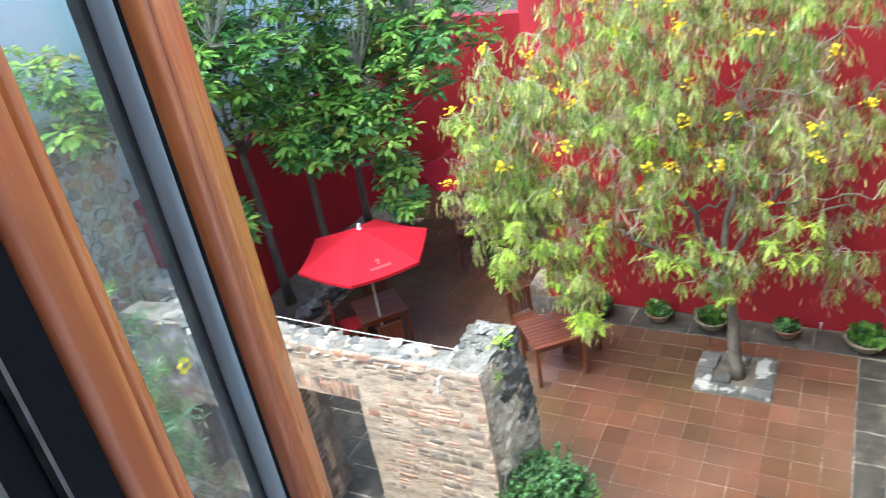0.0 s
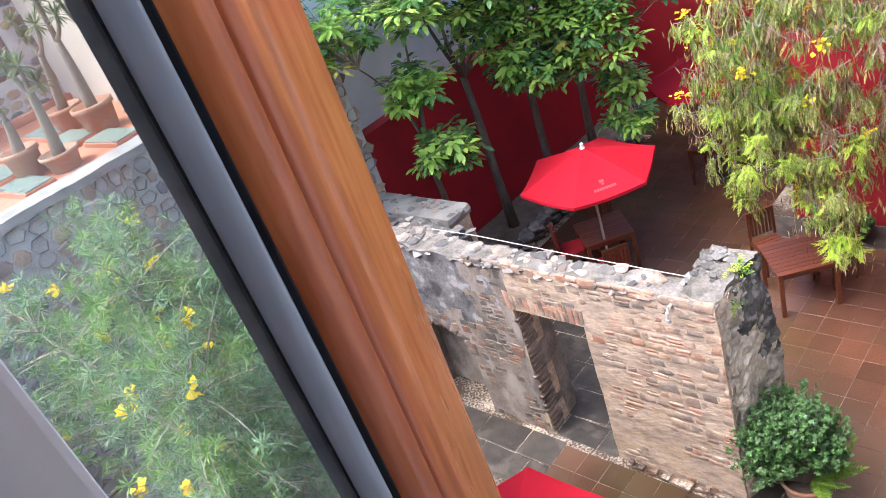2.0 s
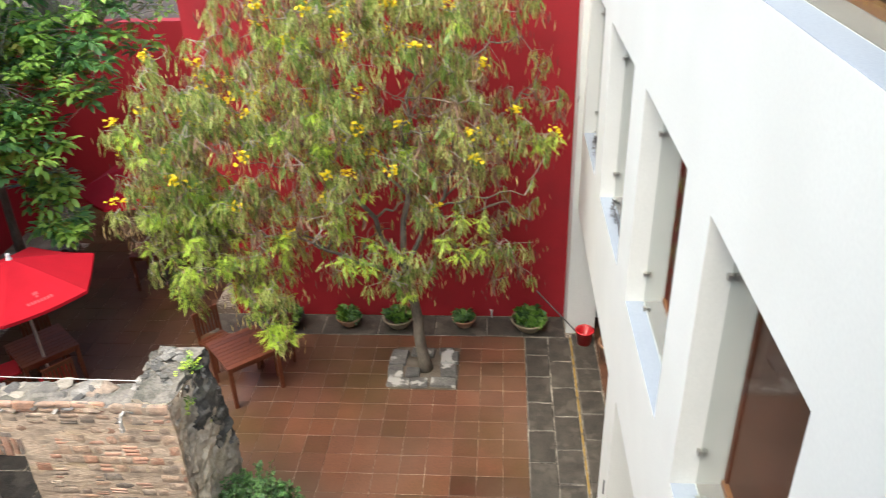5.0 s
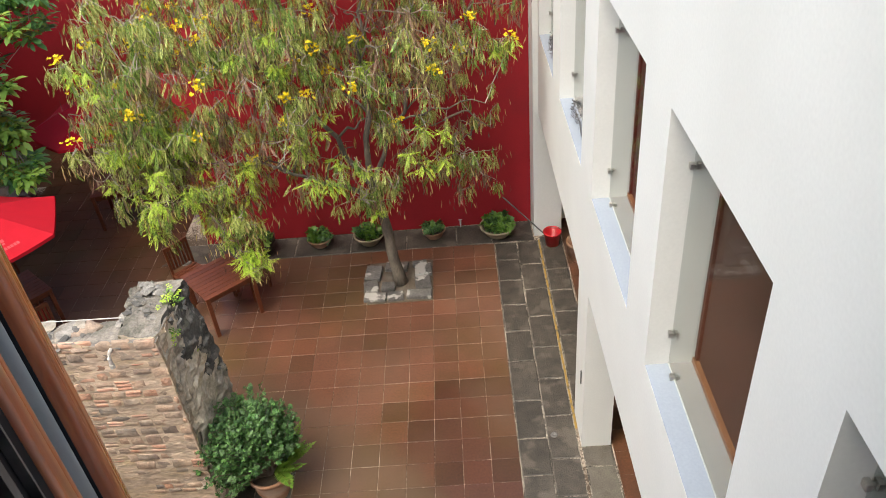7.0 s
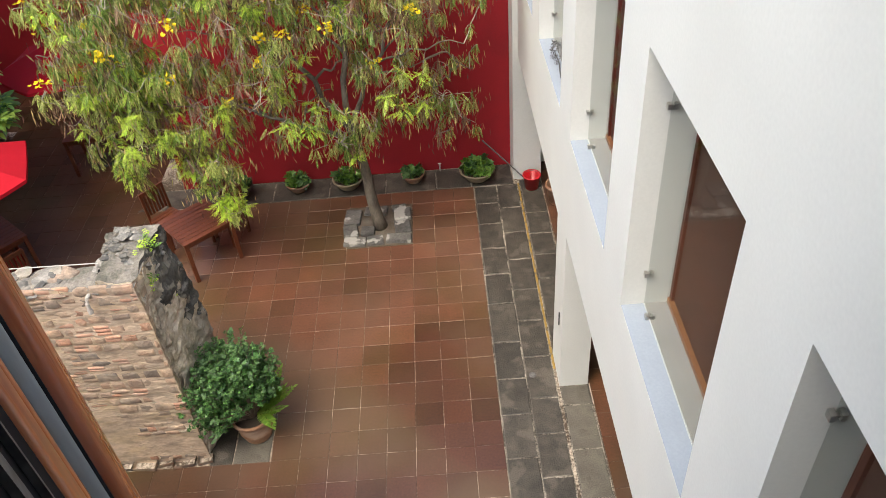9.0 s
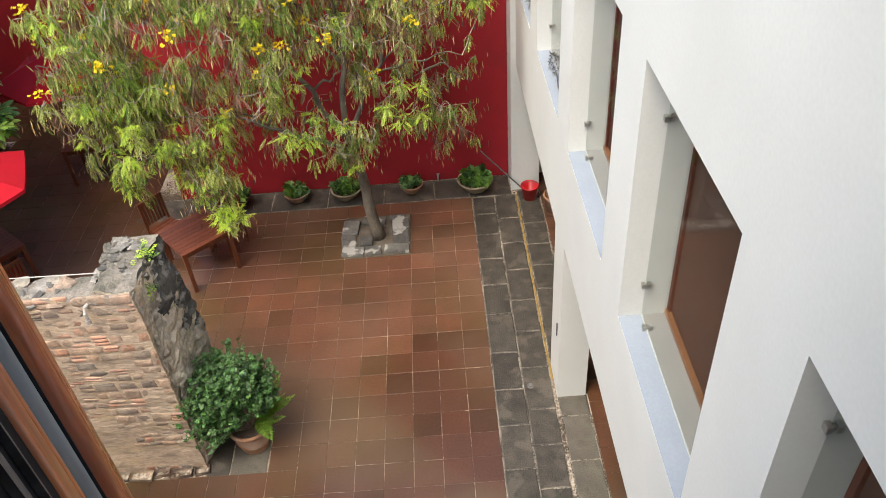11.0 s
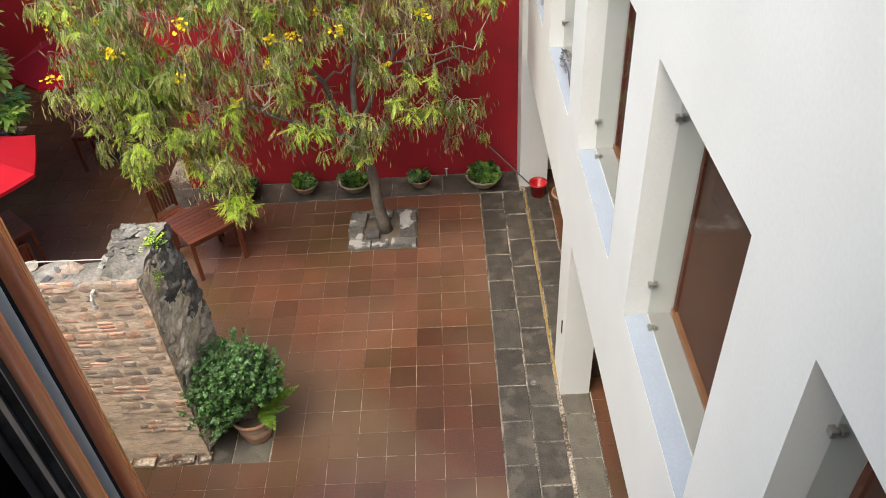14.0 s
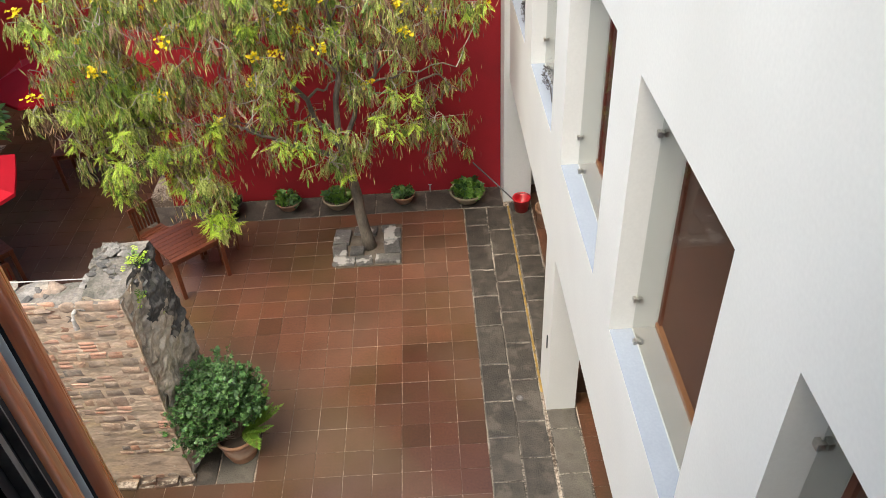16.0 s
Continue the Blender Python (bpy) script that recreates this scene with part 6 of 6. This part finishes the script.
rng, centres, pick = grow_tree(shrub, [(-5.5, -3.3, -0.02), (-5.45, -3.3, 1.0), (-5.4, -3.3, 2.2), (-5.4, -3.3, 3.0)], (-5.4, -3.3, 2.9),
    [(-5.4, -2.2, 4.8), (-5.0, -2.4, 3.8), (-5.6, -3.3, 5.4), (-6.2, -2.7, 4.6), (-4.7, -3.6, 4.8), (-6.7, -3.8, 5.0), (-5.3, -2.7, 4.4), (-4.9, -3.9, 4.2), (-5.9, -3.6, 4.9)],
    SH, 980, 8, 91, NEEDLES, 0.120, (0.7, 0.3), [M_LEAF_NEEDLE, M_LEAF_FERN], -0.25, 0.06, M_TWIG_PALE, M_TWIG_PALE, lambda p: p[1] > -4.75, 0.005, (0.06, 0.05))
fc = centres[(centres[:, 2] > 3.4)][:64]
fc = np.repeat(fc, 7, axis=0) + rng.normal(size=(len(fc) * 7, 3)) * 0.028
k = len(fc)
cloud_mesh("blossom", *bloom, fc, rand_turns(rng, k), rng.uniform(0.032, 0.052, k), np.zeros(k, int), [M_FLOWER], shrub, "yellow trumpet flowers")

# ---------------------------------------------------------------- the stone wall, the terrace and the houses beyond
stone_wall = thing("wall_fieldstone", "high rubble stone wall under a terrace", "wall", kind="structure")
part("wall_core", box_bm((-10.06, -4.90, 0), (-9.76, 2.18, 5.06), 0.02), M_FIELD_MORTAR, stone_wall, "pale mortar")
part("cap", rough_box((-10.16, -4.90, 5.05), (-9.70, 2.18, 5.16), 0.12, 0.015, 2.0), M_CAP, stone_wall, "pale cement cap")
ws_ = random.Random(19)
field = [stone_mesh("stone", 120 + i, M_FIELD, 1.0, 5 + i % 3, 0.1, False) for i in range(8)]
count, z, row, lower = 0, 1.2, 0, []
while z < 4.97:
    h = ws_.uniform(0.15, 0.23)
    y = -4.75 + (row % 2) * 0.1
    while y < 2.05:
        w = ws_.uniform(0.14, 0.30)
        m = pose(-9.750, y + w / 2, z + h / 2 + ws_.uniform(-0.03, 0.03), ws_.choice((0, 180)) + ws_.uniform(-14, 14), 0, 90) @ Matrix.Diagonal((w * 1.02, 0.07, h * ws_.uniform(0.95, 1.12), 1))
        if count < 300 and z > 3.2 and -3.6 < y < 1.5:
            piece("stone", ws_.choice(field), stone_wall, m)
            count += 1
        else:
            lower.append((ws_.choice(field), m))
        y += w + 0.012
    z += h
    row += 1
join_pieces("stones", lower, M_FIELD_J, stone_wall, "further rubble stones")

structure("terrace", box_bm((-15.4, -4.90, 4.7), (-10.17, 0.2, 5.05)), M_ROOF, "terracotta paved roof terrace")
house = thing("house", "cream plastered house behind the terrace", "house")
hs = [(-12.62, -12.22, 5.08, 5.50), (-11.20, -10.92, 5.08, 5.26)]
us = sorted({-15.2, -10.2, *[h[0] for h in hs], *[h[1] for h in hs]})
ws = sorted({0.0, 9.4, *[h[2] for h in hs], *[h[3] for h in hs]})
part("wall", grid_wall(us, ws, hs, lambda u, w, d: (u, 0.2 + d, w), 0.25), M_CREAM, house)
part("wall", box_bm((-10.45, 0.455, 0), (-10.32, 10.0, 7.6)), M_GREYWALL, house, "pale blue-grey plastered side wall")
part("wall", box_bm((-15.2, 9.7, 0), (-10.455, 10.0, 9.4)), M_CREAM, house)
part("roof", box_bm((-15.3, 0.1, 9.404), (-10.6, 10.1, 9.55)), M_CREAM, house)
for a, b, c, d in hs:
    part("vent", box_bm((a + 0.004, 0.36, c + 0.004), (b - 0.004, 0.38, d - 0.004)), M_DARK, house, "dark louvred vent")
bm = bmesh.new()
hood = [bm.verts.new(p) for p in ((-10.78, 0.196, 5.06), (-10.78, -0.16, 5.06), (-10.78, -0.16, 5.20), (-10.78, 0.196, 5.52), (-10.30, 0.196, 5.06), (-10.30, -0.16, 5.06), (-10.30, -0.16, 5.20), (-10.30, 0.196, 5.52))]
for f in ((0, 1, 2, 3), (4, 7, 6, 5), (1, 5, 6, 2), (2, 6, 7, 3), (0, 4, 5, 1), (0, 3, 7, 4)):
    bm.faces.new([hood[k] for k in f])
part("vent_hood", bm, M_CREAM, house, "small slanting plaster hood on the terrace")
part("vent", box_bm((-10.72, -0.170, 5.07), (-10.58, -0.163, 5.19)), M_DARK, house, "dark louvred vent")
part("vent", box_bm((-10.52, -0.170, 5.07), (-10.36, -0.163, 5.19)), M_DARK, house, "dark louvred vent")
stone_house = thing("stone_house", "stone fronted house with a red-framed window", "house")
win = (-1.04, -0.26, 5.80, 7.35)
part("wall", grid_wall([-4.9, win[0], win[1], 0.19], [0, win[2], win[3], 9.4], [win], lambda u, w, d: (-15.2 - d, u, w), 0.3), M_FIELD_MORTAR, stone_house)
wall_items = []
z = 5.1
while z < 9.2:
    h, y = ws_.uniform(0.13, 0.2), -4.6
    while y < 0.1:
        w = ws_.uniform(0.15, 0.34)
        if not (win[0] - 0.05 < y + w and y < win[1] + 0.05 and win[2] - 0.05 < z + h and z < win[3] + 0.05):
            wall_items.append((ws_.choice(field), pose(-15.195, y + w / 2, z + h / 2, ws_.uniform(-8, 8), 0, 90) @ Matrix.Diagonal((w, 0.06, h, 1))))
        y += w + 0.01
    z += h
join_pieces("stones", wall_items, M_FIELD_J, stone_house)
w = part("window", box_bm((-15.42, win[0], win[2]), (-15.40, win[1], win[3])), M_SKYLIGHT, stone_house, "pale reflecting window")
for a, b in (((-15.36, win[0], win[2]), (-15.26, win[0] + 0.07, win[3])), ((-15.36, win[1] - 0.07, win[2]), (-15.26, win[1], win[3])), ((-15.36, win[0] + 0.07, win[2]), (-15.26, win[1] - 0.07, win[2] + 0.07)), ((-15.36, win[0] + 0.07, win[3] - 0.07), (-15.26, win[1] - 0.07, win[3])), ((-15.36, win[0] + 0.07, 6.24), (-15.26, win[1] - 0.07, 6.34))):
    part("frame", box_bm(a, b, 0.006), M_FRAME_RED, w, "reddish wooden frame")

for sx, sy, turn in ((-10.95, -0.98, 6), (-12.05, -1.10, 4), (-13.25, -1.05, 3), (-12.15, -2.20, 4), (-10.95, -2.30, 6), (-13.55, -1.95, 2)):
    k = thing("skylight", "low frosted glass skylight in the terrace", "skylight", (sx, sy, 5.05), turn, "terrace skylights")
    part("curb", box_bm((-0.46, -0.22, 0), (0.46, 0.22, 0.07), 0.01), M_ROOF, k, "terracotta curb")
    part("pane", box_bm((-0.44, -0.20, 0.072), (0.44, 0.20, 0.09), 0.003), M_SKYLIGHT, k)
part("kerb", box_bm((-15.18, -4.8, 5.054), (-14.95, 0.19, 5.20), 0.01), M_ROOF, stone_house, "terracotta kerb along the stone front")

BLADES = rosette(56, 0.052, (-35, 80), 0.3)


def yucca(at, stem, heads, seed, r=0.26, high=0.36):
    """A yucca: the stem's offset to its fork, and the heads' offsets from the pot's foot."""
    y = thing("potted_yucca", "bare-stemmed yucca tree in a wide terracotta pot", "potted plant", at, 0, "terrace pots")
    bm = bmesh.new()
    lathe(bm, [(0, 0), (r * 0.72, 0), (r * 0.78, 0.02), (r * 0.96, high * 0.82), (r * 1.08, high * 0.84), (r * 1.08, high), (r * 0.95, high), (r * 0.9, high * 0.86), (0, high * 0.84)], 30)
    part("pot", bm, M_CLAY, y, "terracotta pot", True)
    fork = Vector(stem)
    bm = bmesh.new()
    tube(bm, curve_points((0, 0, high * 0.8), fork, (0.03, 0.02, 0.05), 5), [0.095, 0.082, 0.072, 0.062, 0.054, 0.048], 9)
    for h in heads:
        h = Vector(h)
        way = h - fork
        tube(bm, curve_points(fork, h, (way.x * 0.25, way.y * 0.25, -0.10 * way.length), 5), [0.044, 0.036, 0.032, 0.029, 0.027, 0.025], 7)
    part("trunk", bm, M_YUCCA_STEM, y, "grey bare forked stem", True)
    rg = np.random.default_rng(seed)
    k = len(heads)
    cloud_mesh("foliage", *BLADES, np.array(heads), facing(rg.normal(size=(k, 3)) * 0.2 + np.array([1.0, 0, 0]), np.tile([0, 0, 1.0], (k, 1))), rg.uniform(0.20, 0.30, k), np.zeros(k, int), [M_LEAF_YUCCA], y, "tufts of stiff narrow leaves")


yucca((-10.75, -0.45, 5.05), (0.22, 0.0, 1.02), [(-0.38, 0.0, 1.60), (-0.58, -0.1, 1.82), (-0.25, 0.12, 1.85), (0.50, 0.0, 1.55), (0.30, 0.15, 1.72), (0.62, -0.05, 1.12)], 1)
yucca((-11.73, -0.73, 5.05), (0.10, 0.0, 1.40), [(0.55, 0.0, 1.72), (0.18, 0.0, 1.95), (-0.10, 0.1, 1.85), (0.40, -0.1, 2.1)], 2, 0.29, 0.44)
yucca((-12.82, -0.76, 5.05), (0.38, 0.0, 1.20), [(0.18, 0.0, 1.50), (0.05, 0.0, 1.76), (0.55, 0.1, 1.62)], 3, 0.27, 0.38)
yucca((-11.35, -2.03, 5.05), (0.27, 0.0, 0.84), [(0.29, 0.0, 1.00)], 4, 0.24, 0.42)
yucca((-10.88, -1.73, 5.05), (0.30, 0.0, 1.12), [(0.02, 0.0, 1.46), (0.46, 0.0, 1.44), (0.52, 0.08, 1.18), (0.22, -0.1, 1.55)], 5, 0.25, 0.26)
yucca((-14.45, -1.75, 5.05), (0.10, 0.0, 0.9), [(0.0, 0.0, 1.3), (0.3, 0.1, 1.2)], 6)

# ---------------------------------------------------------------- the passage floor and the many floor tiles
passage = []
for i in range(6):
    for j in range(-14, 18):
        passage.append((tile_rest, pose(1.69 + i * 0.35, (j + 0.5) * 0.35, ft.uniform(-0.001, 0.001))))
join_pieces("tiles", passage, M_TILE_REST, bpy.data.objects["floor_passage"], "terracotta tiles of the passage")


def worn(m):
    """Whether a tile is of the older, darker stretch by the paving and ruin's foot, or darkened to paint the recess's
    shade.
    """
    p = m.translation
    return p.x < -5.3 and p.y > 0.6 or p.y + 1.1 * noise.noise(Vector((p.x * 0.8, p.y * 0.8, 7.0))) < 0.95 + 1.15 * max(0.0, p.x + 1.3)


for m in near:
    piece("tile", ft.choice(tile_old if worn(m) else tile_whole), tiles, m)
join_pieces("tiles", [(tile_rest, m) for m in far if not worn(m)], M_TILE_REST, tiles, "further terracotta tiles")
join_pieces("tiles", [(tile_rest, m) for m in far if worn(m)], M_TILE_OLD_SHADED, tiles, "darker worn terracotta tiles, and recess tiles coloured dark for shade")
